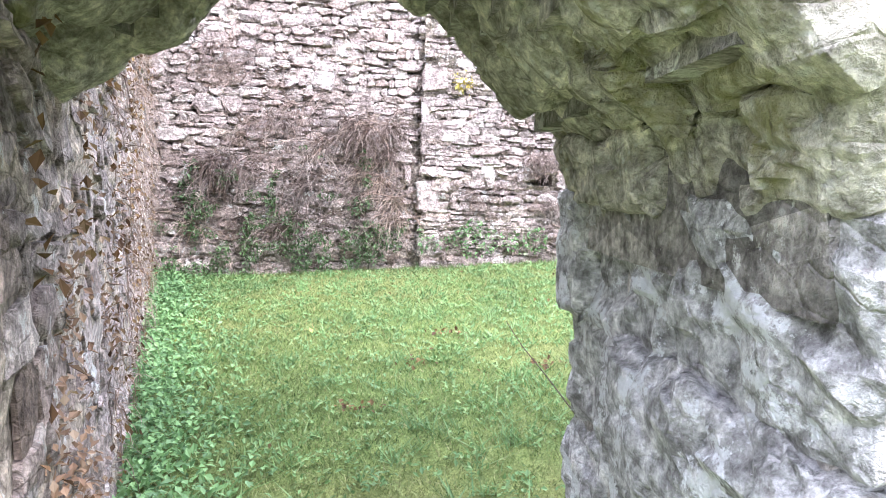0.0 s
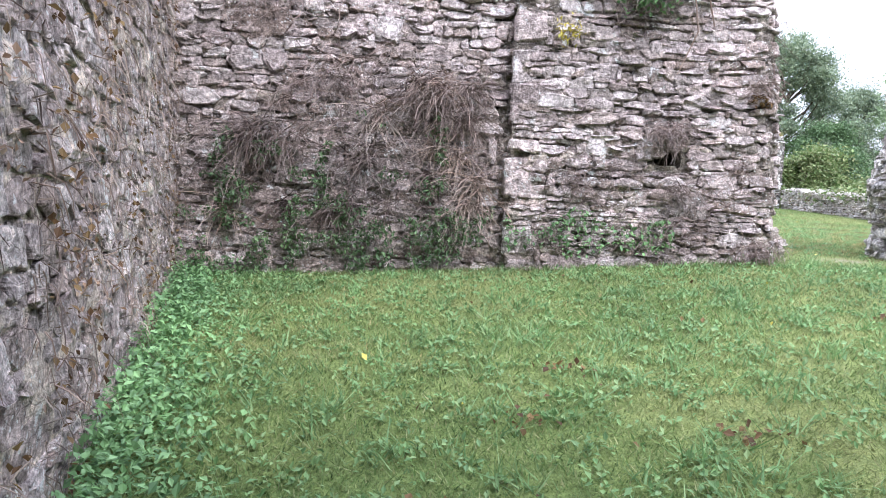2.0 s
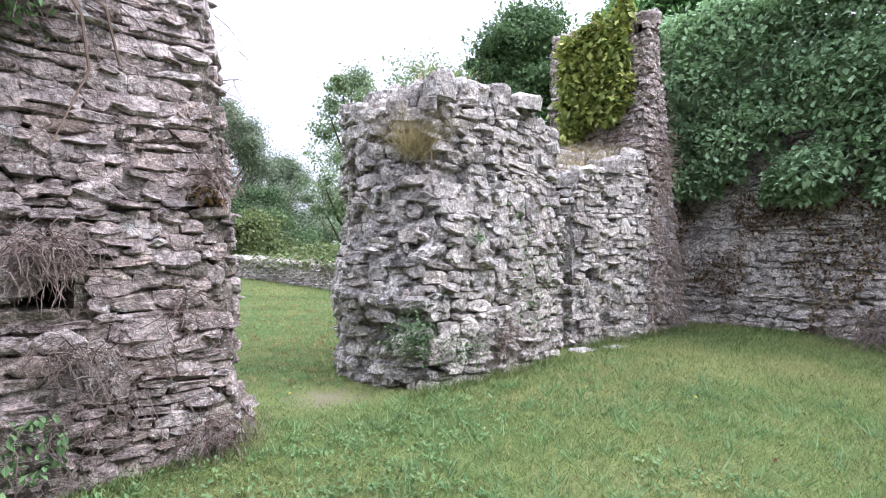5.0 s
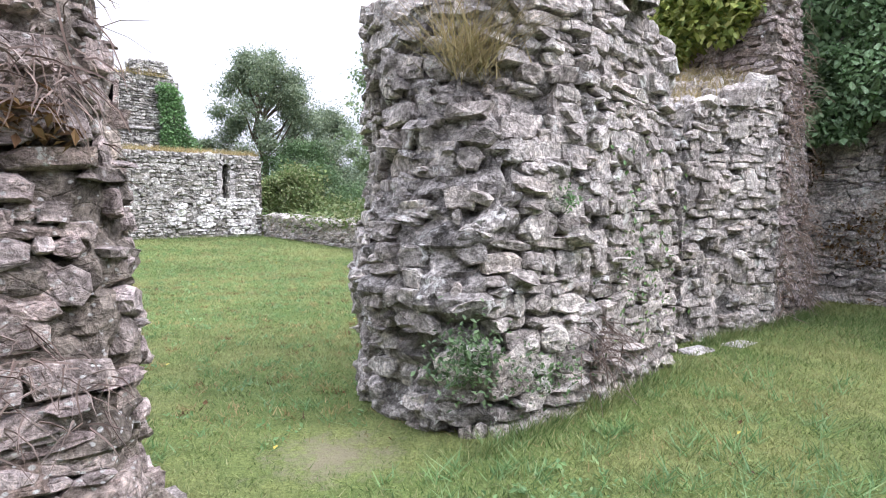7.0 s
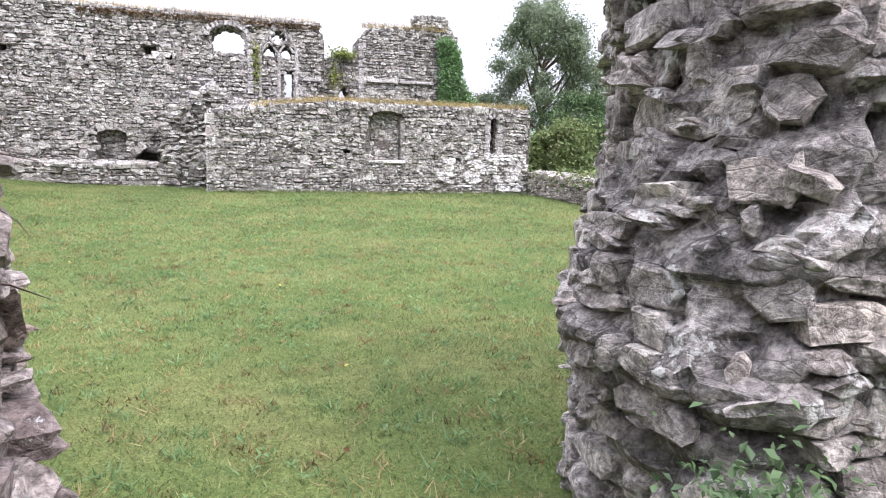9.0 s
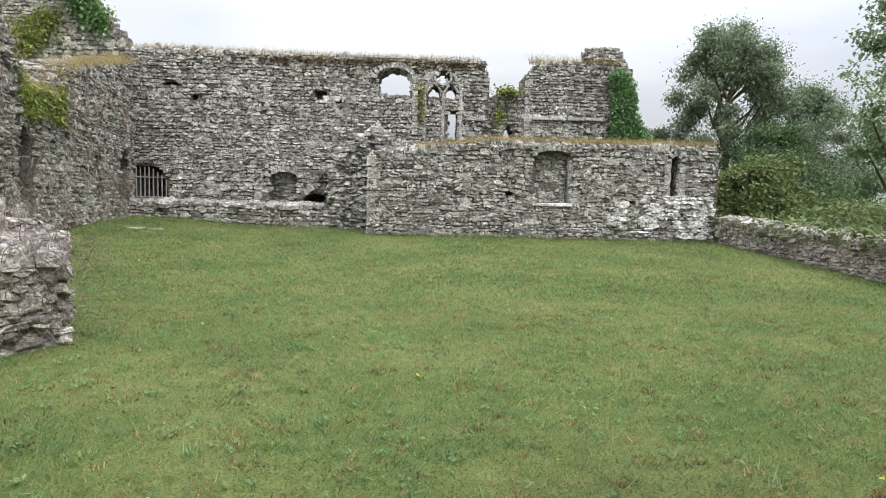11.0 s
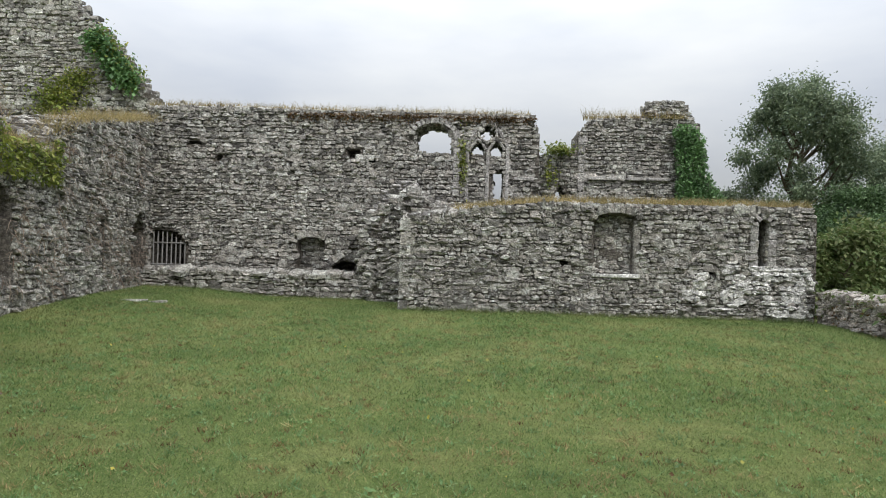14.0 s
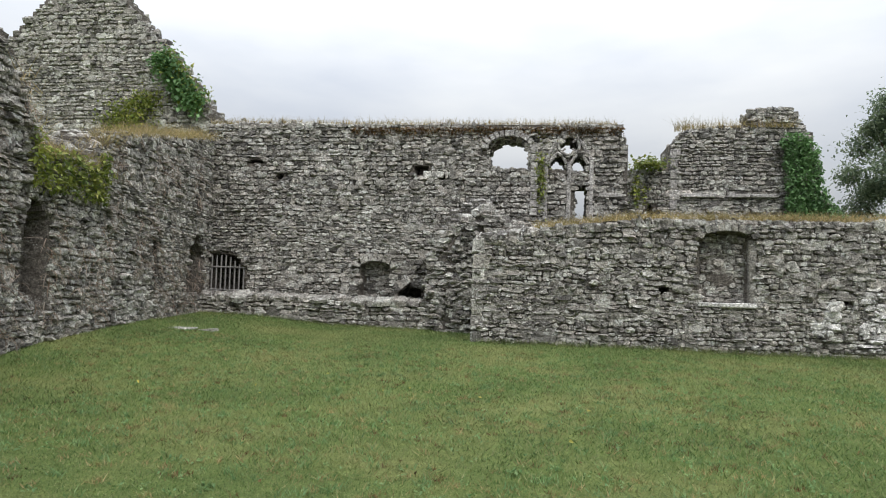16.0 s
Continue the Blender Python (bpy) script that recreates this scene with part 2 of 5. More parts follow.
stem_dark = leaf_material("stem_dark", [(0.07, 0.05, 0.045), (0.12, 0.09, 0.08), (0.18, 0.14, 0.125)], 0.9)
bark = leaf_material("bark", [(0.10, 0.08, 0.06), (0.13, 0.105, 0.08)], 0.9)


def plain_material(name, colour, rough=0.8, metal=0.0, grain=20.0):
    m, nodes, links, bsdf = material(name)
    vec, _ = world_vec(nodes, links)
    f = noise_node(nodes, links, vec, grain, 5)
    links.new(mix(nodes, links, 0.6, colour, ramp(nodes, links, f, [(0.3, (0.6, 0.6, 0.6)), (0.7, (1.3, 1.3, 1.3))]), "MULTIPLY"), bsdf.inputs["Base Color"])
    bsdf.inputs["Roughness"].default_value, bsdf.inputs["Metallic"].default_value = rough, metal
    return m


iron = plain_material("iron", (0.30, 0.29, 0.28), 0.7, 0.3)


def turf_material():
    m, nodes, links, bsdf = material("turf")
    vec, _ = world_vec(nodes, links)
    a, b, c = noise_node(nodes, links, vec, 0.55, 5), noise_node(nodes, links, vec, 7, 6, 0.7), noise_node(nodes, links, vec, 60, 4, 0.7)
    col = ramp(nodes, links, a, [(0.3, (0.10, 0.155, 0.05)), (0.5, (0.15, 0.20, 0.07)), (0.7, (0.22, 0.245, 0.10))])
    col = mix(nodes, links, 0.7, col, ramp(nodes, links, b, [(0.3, (0.6, 0.65, 0.6)), (0.7, (1.35, 1.25, 1.2))]), "MULTIPLY")
    col = mix(nodes, links, 0.8, col, ramp(nodes, links, c, [(0.3, (0.45, 0.45, 0.4)), (0.7, (1.5, 1.45, 1.4))]), "MULTIPLY")
    soil = noise_node(nodes, links, vec, 2.1, 6, 0.7)
    col = mix(nodes, links, ramp(nodes, links, soil, [(0.68, (0, 0, 0)), (0.76, (0.7, 0.7, 0.7))]), col, (0.22, 0.19, 0.12))
    # trodden bare soil in the gap between wall end and pier
    near = nodes.new("ShaderNodeVectorMath")
    near.operation = "DISTANCE"
    near.inputs[1].default_value = (5.6, 11.2, 0.0)
    links.new(vec, near.inputs[0])
    edge = nodes.new("ShaderNodeMath")
    edge.operation = "MULTIPLY_ADD"
    edge.inputs[1].default_value = 1.3
    links.new(b, edge.inputs[0])
    links.new(near.outputs["Value"], edge.inputs[2])
    col = mix(nodes, links, ramp(nodes, links, edge.outputs[0], [(0.7, (0.7, 0.7, 0.7)), (1.45, (0, 0, 0))]), col, (0.27, 0.23, 0.165))
    links.new(col, bsdf.inputs["Base Color"])
    bsdf.inputs["Roughness"].default_value = 0.95
    bsdf.inputs["Specular IOR Level"].default_value = 0.1
    h = nodes.new("ShaderNodeMath")
    h.operation = "ADD"
    links.new(b, h.inputs[0])
    links.new(c, h.inputs[1])
    bump(nodes, links, h.outputs[0], 1.0, 0.03, bsdf)
    return m


turf = turf_material()


# ---- geometry helpers ----
def part(name, me, mat, parent=None, label=""):
    """Links one mesh (or bmesh) as one object, under parent if given."""
    if isinstance(me, bmesh.types.BMesh):
        bm, me = me, bpy.data.meshes.new(name)
        bm.to_mesh(me)
        bm.free()
    if mat is not None and not me.materials:
        me.materials.append(mat)
    ob = new(name, me)
    ob.parent = parent
    if label:
        ob["label"] = label
    return ob


def mesh_from(name, verts, faces, mat):
    me = bpy.data.meshes.new(name)
    verts = np.asarray(verts, dtype=np.float32)
    if isinstance(faces, np.ndarray):
        n, k = faces.shape
        me.vertices.add(len(verts))
        me.vertices.foreach_set("co", verts.ravel())
        me.loops.add(n * k)
        me.loops.foreach_set("vertex_index", faces.astype(np.int32).ravel())
        me.polygons.add(n)
        me.polygons.foreach_set("loop_start", np.arange(0, n * k, k, dtype=np.int32))
        me.update(calc_edges=True)
        me.shade_flat()
    else:
        me.from_pydata(verts.tolist(), [], faces)
    me.materials.append(mat)
    return me


def thing(name, label, category, kind="", group="", at=(0, 0, 0)):
    ob = new(name)
    ob.location = at
    ob.empty_display_size = 0.2
    return tagged(ob, label, category, group, kind)


def smooth(v):
    v = min(max(v, 0.0), 1.0)
    return v * v * (3 - 2 * v)


def ground_z(x, y):
    z = 0.28 * smooth((y - 19) / 9.5)
    z += 0.18 * smooth((0.5 - x) / 3.5) * smooth((y - 20) / 4)
    d = min(max(0.0, 10.5 - y), 7.0)
    z -= 0.1 * d * d / (d + 0.6)
    z -= 0.062 * min(max(4.6 - x, 0.0), 5.5) * (1 - smooth((y - 11.0) / 2.0))
    return z + 0.02 * noise.noise((x * 0.6, y * 0.6, 0))


def interp(points):
    xs, ys = [p[0] for p in points], [p[1] for p in points]
    return lambda u: float(np.interp(u, xs, ys))


def inside(poly, u, v):
    hit = False
    for (a, b), (c, d) in zip(poly, poly[1:] + poly[:1]):
        if (b > v) != (d > v) and u < a + (v - b) / (d - b) * (c - a):
            hit = not hit
    return hit


# ---- stones: a few rough shapes, laid one by one ----
def stone_shape(seed):
    """An angular, flat-faced slab: unit size, its face at y = 1."""
    rnd = random.Random(seed)
    n = rnd.choice((7, 8, 9))
    ring = []
    for i in range(n):
        a = 2 * math.pi * (i + rnd.uniform(-0.32, 0.32)) / n
        c, s = math.cos(a), math.sin(a)
        k = 0.5 / max(abs(c), abs(s)) ** 0.9
        k *= rnd.uniform(0.78, 1.06)
        ring.append((c * k, s * k))
    tx, tz = rnd.uniform(-0.45, 0.45), rnd.uniform(-0.5, 0.35)
    verts = [(x * 0.98, -1.2, z * 0.98) for x, z in ring]
    verts += [(x * rnd.uniform(0.97, 1.05), 0.55 + 0.6 * tx * x + 0.7 * tz * z + rnd.uniform(-0.25, 0.2), z * rnd.uniform(0.95, 1.06)) for x, z in ring]
    verts += [(x * 0.84 * rnd.uniform(0.8, 1.1), 0.95 + tx * x + tz * z + rnd.uniform(-0.3, 0.2), z * 0.82 * rnd.uniform(0.8, 1.12)) for x, z in ring]
    verts.append((rnd.uniform(-0.2, 0.2), 0.95 + rnd.uniform(-0.35, 0.3), rnd.uniform(-0.2, 0.2)))
    tris = []
    for r in (0, n):
        for i in range(n):
            j = (i + 1) % n
            tris += [(r + i, r + n + i, r + n + j), (r + i, r + n + j, r + j)]
    tris += [(2 * n + i, 3 * n, 2 * n + (i + 1) % n) for i in range(n)]
    return np.array(verts), np.array(tris)


SHAPES = [stone_shape(40 + i) for i in range(24)]
STONE_MESHES = {}


def stone_mesh(i, mat):
    key = (i, mat.name)
    if key not in STONE_MESHES:
        STONE_MESHES[key] = mesh_from("stone", SHAPES[i][0], SHAPES[i][1], mat)
    return STONE_MESHES[key]


def lay_stones(wall, place, length, low, high, ok, size, mats, seed, singles=None, depth=(0.03, 0.08), slant=0.0, chips=0.8, fill=1.04):
    """Courses of rubble on a face. place(u, v): point, along, out. singles(u, v): stones that become objects (300 at most)."""
    rnd = random.Random(seed)
    joined, one = mats
    (lmin, lmax), (hmin, hmax) = size
    vs, fs, count, made = [], [], 0, 0
    spots = []
    v = low - 0.05
    while v < high:
        h = rnd.uniform(hmin, hmax)
        u = -rnd.uniform(0, lmax)
        while u < length:
            r = rnd.random()
            w = rnd.uniform(lmin, lmax) * (0.5 if r < 0.25 else 1.35 if r > 0.9 else 1)
            hh = h * rnd.uniform(0.75, 1.2) * (1.7 if r > 0.93 else 1)
            vc = v + h / 2 + 0.10 * noise.noise((u * 0.55 + seed, v * 0.6, 3.1)) + 0.02 * noise.noise((u * 4, v * 4, seed)) + slant * u
            spots.append((u + w / 2, vc, w, hh, 0.12, 1.0))
            u += w * rnd.uniform(0.92, 1.02)
        v += h * rnd.uniform(0.88, 0.98)
    for _ in range(int(length * (high - low) * chips / (lmin + lmax) / (hmin + hmax))):
        w = rnd.uniform(0.5 * lmin, 0.6 * lmax)
        spots.append((rnd.uniform(0, length), rnd.uniform(low, high), w, w * rnd.uniform(0.25, 0.6), 0.35, 1.25))
    kept = []
    for spot in spots:
        if min(0.35 * spot[2], length / 2) <= spot[0] <= max(length - 0.35 * spot[2], length / 2) and ok(spot[0], spot[1]):
            kept.append(spot)
    few = len(kept) <= 130
    for uc, vc, w, hh, leaning, proud in kept:
        if not (min(0.35 * w, length / 2) <= uc <= max(length - 0.35 * w, length / 2)) or not ok(uc, vc):
            continue
        p, along, out = place(uc, vc)
        d = rnd.uniform(*depth) * (1.7 if rnd.random() < 0.08 else 1) * proud
        up = out.cross(along)
        lean = rnd.uniform(-leaning, leaning)
        a2 = (along * math.cos(lean) + up * math.sin(lean)).normalized()
        out2 = (out + along * rnd.uniform(-0.14, 0.14) + up * rnd.uniform(-0.1, 0.16)).normalized()
        up2 = a2.cross(out2) * -1
        m = Matrix((a2 * w * fill, out2 * d, up2 * hh * fill)).transposed()
        k = rnd.randrange(len(SHAPES))
        if rnd.random() < 0.5:
            m = m @ Matrix.Diagonal((-1, 1, 1))
        if few or (singles and made < 300 and proud == 1.0 and singles(uc, vc)):
            ob = new("stone", stone_mesh(k, one))
            ob.parent = wall
            ob.matrix_local = Matrix.Translation(p) @ m.to_4x4()
            made += 1
        else:
            sv, sf = SHAPES[k]
            vs.append(sv @ np.array(m).T + np.array(p))
            fs.append(sf + count)
            count += len(sv)
    if vs:
        me = mesh_from("rubble", np.concatenate(vs), np.concatenate(fs), joined)
        ob = part("rubble", me, None, wall)
        tagged(ob, kind="stuff")
    return made


def rough(p, out, amount, scale=3.0):
    """Pushes a point in or out by layered, ragged relief."""
    x, y, z = p[0], p[1], p[2]
    n = 0.9 * noise.noise((x * 1.7, y * 1.7, z * 4.5)) + 0.6 * noise.noise((x * 4.5, y * 4.5, z * 12)) + 0.45 * noise.noise((x * 11, y * 11, z * 26))
    return Vector(p) + out * amount * n


def hackled(p, out, amount):
    """Breaks a face into uneven stones with sunk joints."""
    v = Vector(p)
    w = Vector((v.x * 3.6, v.y * 3.6, v.z * 8.5))
    w += noise.noise_vector(w * 0.6) * 0.4
    far, near = noise.voronoi(w)
    joint = 1 - min(far[1] - far[0], 0.22) / 0.22
    h = 1.1 * noise.noise(near[0] * 2.3) - 0.75 * joint + 0.5 * noise.noise(v * 9) + 0.35 * noise.noise(v * 24)
    return v + out * amount * h


def masonry(name, label, a, b, thick, base, top, mats, core_mat, size, seed, through=(), niches=(), singles=None,
            back=True, step=0.13, depth=(0.03, 0.08), category="wall", slant=0.0, skip=None, lined=True):
    """A straight rubble wall whose face runs from a to b (the face looks to the right of that way). top: function of u.
    through: polygons (u, v) cut right through; niches: (polygon, depth) sunk into the face."""
    a, b = Vector((*a, 0)), Vector((*b, 0))
    length = (b - a).length
    along = (b - a).normalized()
    out = Vector((along.y, -along.x, 0))
    wall = thing(name, label, category, "structure")
    high = max(top(length * i / 60) for i in range(61)) + 0.1
    us = set(np.linspace(0, length, max(2, round(length / step) + 1)).round(3))
    vs = set(np.linspace(base, high, max(2, round((high - base) / step) + 1)).round(3))
    for poly in list(through) + [n[0] for n in niches]:
        pu, pv = [p[0] for p in poly], [p[1] for p in poly]
        for k in range(9):
            us.add(round(min(pu) + (max(pu) - min(pu)) * k / 8, 3))
            vs.add(round(min(pv) + (max(pv) - min(pv)) * k / 8, 3))
    us, vs = sorted(u for u in us if 0 <= u <= length), sorted(vs)
    nu, nv = len(us), len(vs)

    def filled(i, j):
        if not (0 <= i < nu - 1 and 0 <= j < nv - 1):
            return False
        u, v = (us[i] + us[i + 1]) / 2, (vs[j] + vs[j + 1]) / 2
        if v > top(u) + 0.05 * noise.noise((u * 3, seed, 0)):
            return False
        return not any(inside(p, u, v) for p in through)

    def sunk(u, v):
        for p, d in niches:
            if inside(p, u, v):
                return d
        return 0.0

    solid = {(i, j) for i in range(nu - 1) for j in range(nv - 1) if filled(i, j)}
    verts, index, faces = [], {}, []

    def vert(i, j, side):
        key = (i, j, side)
        if key not in index:
            p = a + along * us[i] + Vector((0, 0, vs[j]))
            if side == 0:
                p = rough(p, out, 0.03)
                p -= out * sunk(us[i] + 1e-4, vs[j] + 1e-4)
            else:
                p = rough(p - out * thick, out, -0.03)
            index[key] = len(verts)
            verts.append(p)
        return index[key]

    for i, j in solid:
        faces.append((vert(i, j, 0), vert(i + 1, j, 0), vert(i + 1, j + 1, 0), vert(i, j + 1, 0)))
        faces.append((vert(i, j, 1), vert(i, j + 1, 1), vert(i + 1, j + 1, 1), vert(i + 1, j, 1)))
        for di, dj, (p, q) in ((-1, 0, ((0, 1), (0, 0))), (1, 0, ((1, 0), (1, 1))), (0, -1, ((0, 0), (1, 0))), (0, 1, ((1, 1), (0, 1)))):
            if (i + di, j + dj) not in solid:
                faces.append((vert(i + p[0], j + p[1], 0), vert(i + p[0], j + p[1], 1), vert(i + q[0], j + q[1], 1), vert(i + q[0], j + q[1], 0)))
    part("core", mesh_from("core", [tuple(v) for v in verts], faces, core_mat), None, wall)

    def ok(u, v):
        if v > top(u) - 0.02 or v < base - 0.02 or (skip and skip(u, v)):
            return False
        spots = [(u + du, v + dv) for du in (-0.09, 0, 0.09) for dv in (-0.04, 0.04)]
        return not any(inside(p, *q) for p in through for q in spots) and not any(sunk(*q) for q in spots)

    lay_stones(wall, lambda u, v: (a + along * u + Vector((0, 0, v)), along, out), length, base, high, ok, size, mats, seed, singles, depth, slant)
    if back:
        lay_stones(wall, lambda u, v: (a + along * u - out * thick + Vector((0, 0, v)), along, -out), length, base, high,
                   lambda u, v: v < top(u) - 0.02 and not any(inside(p, u + d, v) for p in through for d in (-0.3, 0, 0.3)), (tuple(1.6 * s for s in size[0]), tuple(1.6 * s for s in size[1])), mats, seed + 1)
    for k, (poly, deep) in enumerate(niches):
        if deep < 0.3:
            lay_stones(wall, lambda u, v: (a + along * u - out * (deep + 0.01) + Vector((0, 0, v)), along, out), length, base, high, lambda u, v: inside(poly, u, v), size, mats, seed + 30 + k, None, (0.02, 0.05))
    # stones lining the openings
    for k, poly in enumerate(through if lined else ()):
        mid = Vector((sum(p[0] for p in poly) / len(poly), sum(p[1] for p in poly) / len(poly), 0))
        for e, (p, q) in enumerate(zip(poly, poly[1:] + poly[:1])):
            p3, q3 = Vector((*p, 0)), Vector((*q, 0))
            if (q3 - p3).length < 0.05:
                continue
            d2 = (q3 - p3).normalized()
            n2 = Vector((-d2.y, d2.x, 0))
            if n2.dot(mid - p3) < 0:
                n2 = -n2
            to3 = lambda w: along * w.x + Vector((0, 0, w.y))
            lay_stones(wall, lambda u, v: (a + to3(p3 + d2 * u) - out * v, to3(d2), to3(n2)), (q3 - p3).length, 0.0, thick, lambda u, v: 0 < v < thick,
                       ((0.1, 0.2), (0.1, 0.22)), mats, seed + 50 + 11 * k + e, None, (0.02, 0.05))
    # loose stones along the broken top
    lay_stones(wall, lambda u, v: (a + along * u - out * (v * thick) + Vector((0, 0, top(u) + 0.0)), along, Vector((0, 0, 1)) * 0.9 + out * 0.3), length, 0.02, 0.98,
               lambda u, v: True, ((size[0][0], size[0][1]), (0.25, 0.4)), mats, seed + 2, None, (0.04, 0.09))
    return wall


def mass(name, label, plan, base, top, mats, core_mat, size, seed, recesses=(), singles=None, depth=(0.03, 0.09), step=0.13, category="wall", skip_edges=(), ledges=0.0, warp=None, relief=0.05, chips=1.2):
    """A lump of masonry over a closed plan (anticlockwise). top(x, y): its height. recesses: (edge, u0, u1, v0, v1, depth)."""
    wall = thing(name, label, category, "structure")
    pts = [Vector((*p, 0)) for p in plan]
    ring = []
    for e, (p, q) in enumerate(zip(pts, pts[1:] + pts[:1])):
        n = max(1, round((q - p).length / step))
        us = sorted({(q - p).length * k / n for k in range(n)} | {u for r in recesses if r[0] == e for u in (r[1], r[1] + 0.01, r[2] - 0.01, r[2])})
        d = (q - p).normalized()
        ring += [(p + d * u, Vector((d.y, -d.x, 0)), e, u) for u in us]
    n = len(ring)
    outs = []
    for k in range(n):
        o = ring[k][1] + ring[k - 1][1] * 0.5 + ring[(k + 1) % n][1] * 0.5
        outs.append(o.normalized())
    high = max(top(p.x, p.y) for p, *_ in ring)
    levels = sorted({round(base + (high - base) * k / round((high - base) / step), 3) for k in range(round((high - base) / step) + 1)}
                    | {round(v, 3) for r in recesses for v in (r[3], r[3] + 0.01, r[4] - 0.01, r[4])})
    verts, faces = [], []
    for z in levels:
        for (p, o, e, u), out in zip(ring, outs):
            t = top(p.x, p.y)
            q = hackled((p.x, p.y, z if z < t else t), out, relief)
            q += out * ledges * noise.noise((p.x * 0.8, p.y * 0.8, z * 5.0))
            for r in recesses:
                if r[0] == e and r[1] + 0.005 <= u <= r[2] - 0.005 and r[3] + 0.005 <= z <= r[4] - 0.005:
                    q -= o * r[5]
            verts.append(tuple(warp(q) if warp else q))
    for j in range(len(levels) - 1):
        for k in range(n):
            l = (k + 1) % n
            faces.append((j * n + k, j * n + l, (j + 1) * n + l, (j + 1) * n + k))
    last = (len(levels) - 1) * n
    cx, cy = sum(p.x for p in pts) / len(pts), sum(p.y for p in pts) / len(pts)
    verts.append((cx, cy, top(cx, cy)))
    faces += [(last + k, last + (k + 1) % n, len(verts) - 1) for k in range(n)]
    part("core", mesh_from("core", verts, faces, core_mat), None, wall)
    for e, (p, q) in enumerate(zip(pts, pts[1:] + pts[:1])):
        if e in skip_edges:
            continue
        d = (q - p).normalized()
        out = Vector((d.y, -d.x, 0))

        def place(u, v, p=p, d=d, out=out):
            at = p + d * u
            at = at + Vector((0, 0, v)) + out * ledges * noise.noise((at.x * 0.8, at.y * 0.8, v * 5.0))
            return (warp(at) if warp else at), d, out

        def ok(u, v, p=p, d=d, e=e):
            at = p + d * u
            return v < top(at.x, at.y) + 0.03 and not any(r[0] == e and r[1] - 0.02 < u < r[2] + 0.02 and r[3] - 0.02 < v < r[4] + 0.02 for r in recesses)

        lay_stones(wall, place, (q - p).length, base, high, ok, size, mats, seed + 7 * e,
                   (lambda u, v, p=p, d=d: singles(*(p + d * u).xy, v)) if singles else None, depth, chips=chips, fill=1.08)
    xs, ys = [p.x for p in pts], [p.y for p in pts]
    flat = [(p.x, p.y) for p in pts]
    settle = warp or (lambda p: p)
    lay_stones(wall, lambda u, v: (settle(Vector((min(xs) + u, min(ys) + v, top(min(xs) + u, min(ys) + v)))), Vector((1, 0, 0)), Vector((0, -0.2, 1))), max(xs) - min(xs), 0, max(ys) - min(ys),
               lambda u, v: inside(flat, min(xs) + u, min(ys) + v), (size[0], (0.16, 0.3)), mats, seed + 99, None, (0.05, 0.1))
    return wall


# ---- plants ----
def leaves(points, size, rnd, droop=0.3, narrow=0.6, out=None):
    """Small folded leaves, two triangles each, at the points."""
    n = len(points)
    p = np.asarray(points, dtype=float)
    yaw, tilt, s = rnd.uniform(0, 2 * np.pi, n), rnd.normal(-droop, 0.6, n), size * rnd.uniform(0.6, 1.4, n)
    f = np.stack([np.cos(yaw) * np.cos(tilt), np.sin(yaw) * np.cos(tilt), np.sin(tilt)], 1)
    side = np.stack([-np.sin(yaw), np.cos(yaw), rnd.normal(0, 0.35, n)], 1)
    up = np.cross(f, side)
    f, side, up = f * s[:, None], side * (s * narrow * 0.5)[:, None], up * (s * 0.12)[:, None]
    quad = np.stack([p, p + f * 0.5 + side + up, p + f, p + f * 0.5 - side + up], 1).reshape(-1, 3)
    base = (np.arange(n) * 4)[:, None]
    tris = np.concatenate([base + [0, 1, 2], base + [0, 2, 3]], 1).reshape(-1, 3)
    return quad, tris


def blades(points, height, width, rnd, lean=0.45):
    n = len(points)
    p = np.asarray(points, dtype=float)
    yaw, h = rnd.uniform(0, 2 * np.pi, n), height * rnd.uniform(0.5, 1.5, n)
    w = width * rnd.uniform(0.7, 1.4, n)
    off = np.stack([rnd.normal(0, lean, n) * h, rnd.normal(0, lean, n) * h, h], 1)
    side = np.stack([np.cos(yaw) * w / 2, np.sin(yaw) * w / 2, np.zeros(n)], 1)
    v = np.stack([p - side, p + side, p + off], 1).reshape(-1, 3)
    return v, np.arange(n * 3).reshape(-1, 3)


def tube(points, radii, sides=5):
    verts, faces = [], []
    pts = [Vector(p) for p in points]
    for i, p in enumerate(pts):
        d = (pts[min(i + 1, len(pts) - 1)] - pts[max(i - 1, 0)]).normalized()
        x = d.orthogonal().normalized()
        y = d.cross(x)
        for k in range(sides):
            a = 2 * math.pi * k / sides
            verts.append(tuple(p + (x * math.cos(a) + y * math.sin(a)) * radii[i]))
    for i in range(len(pts) - 1):
        for k in range(sides):
            l = (k + 1) % sides
            faces.append((i * sides + k, i * sides + l, (i + 1) * sides + l, (i + 1) * sides + k))
    return verts, faces


def join(pieces):
    vs, fs, n = [], [], 0
    for v, f in pieces:
        vs += [tuple(q) for q in v]
        fs += [tuple(int(i) + n for i in g) for g in f]
        n += len(v)
    return vs, fs


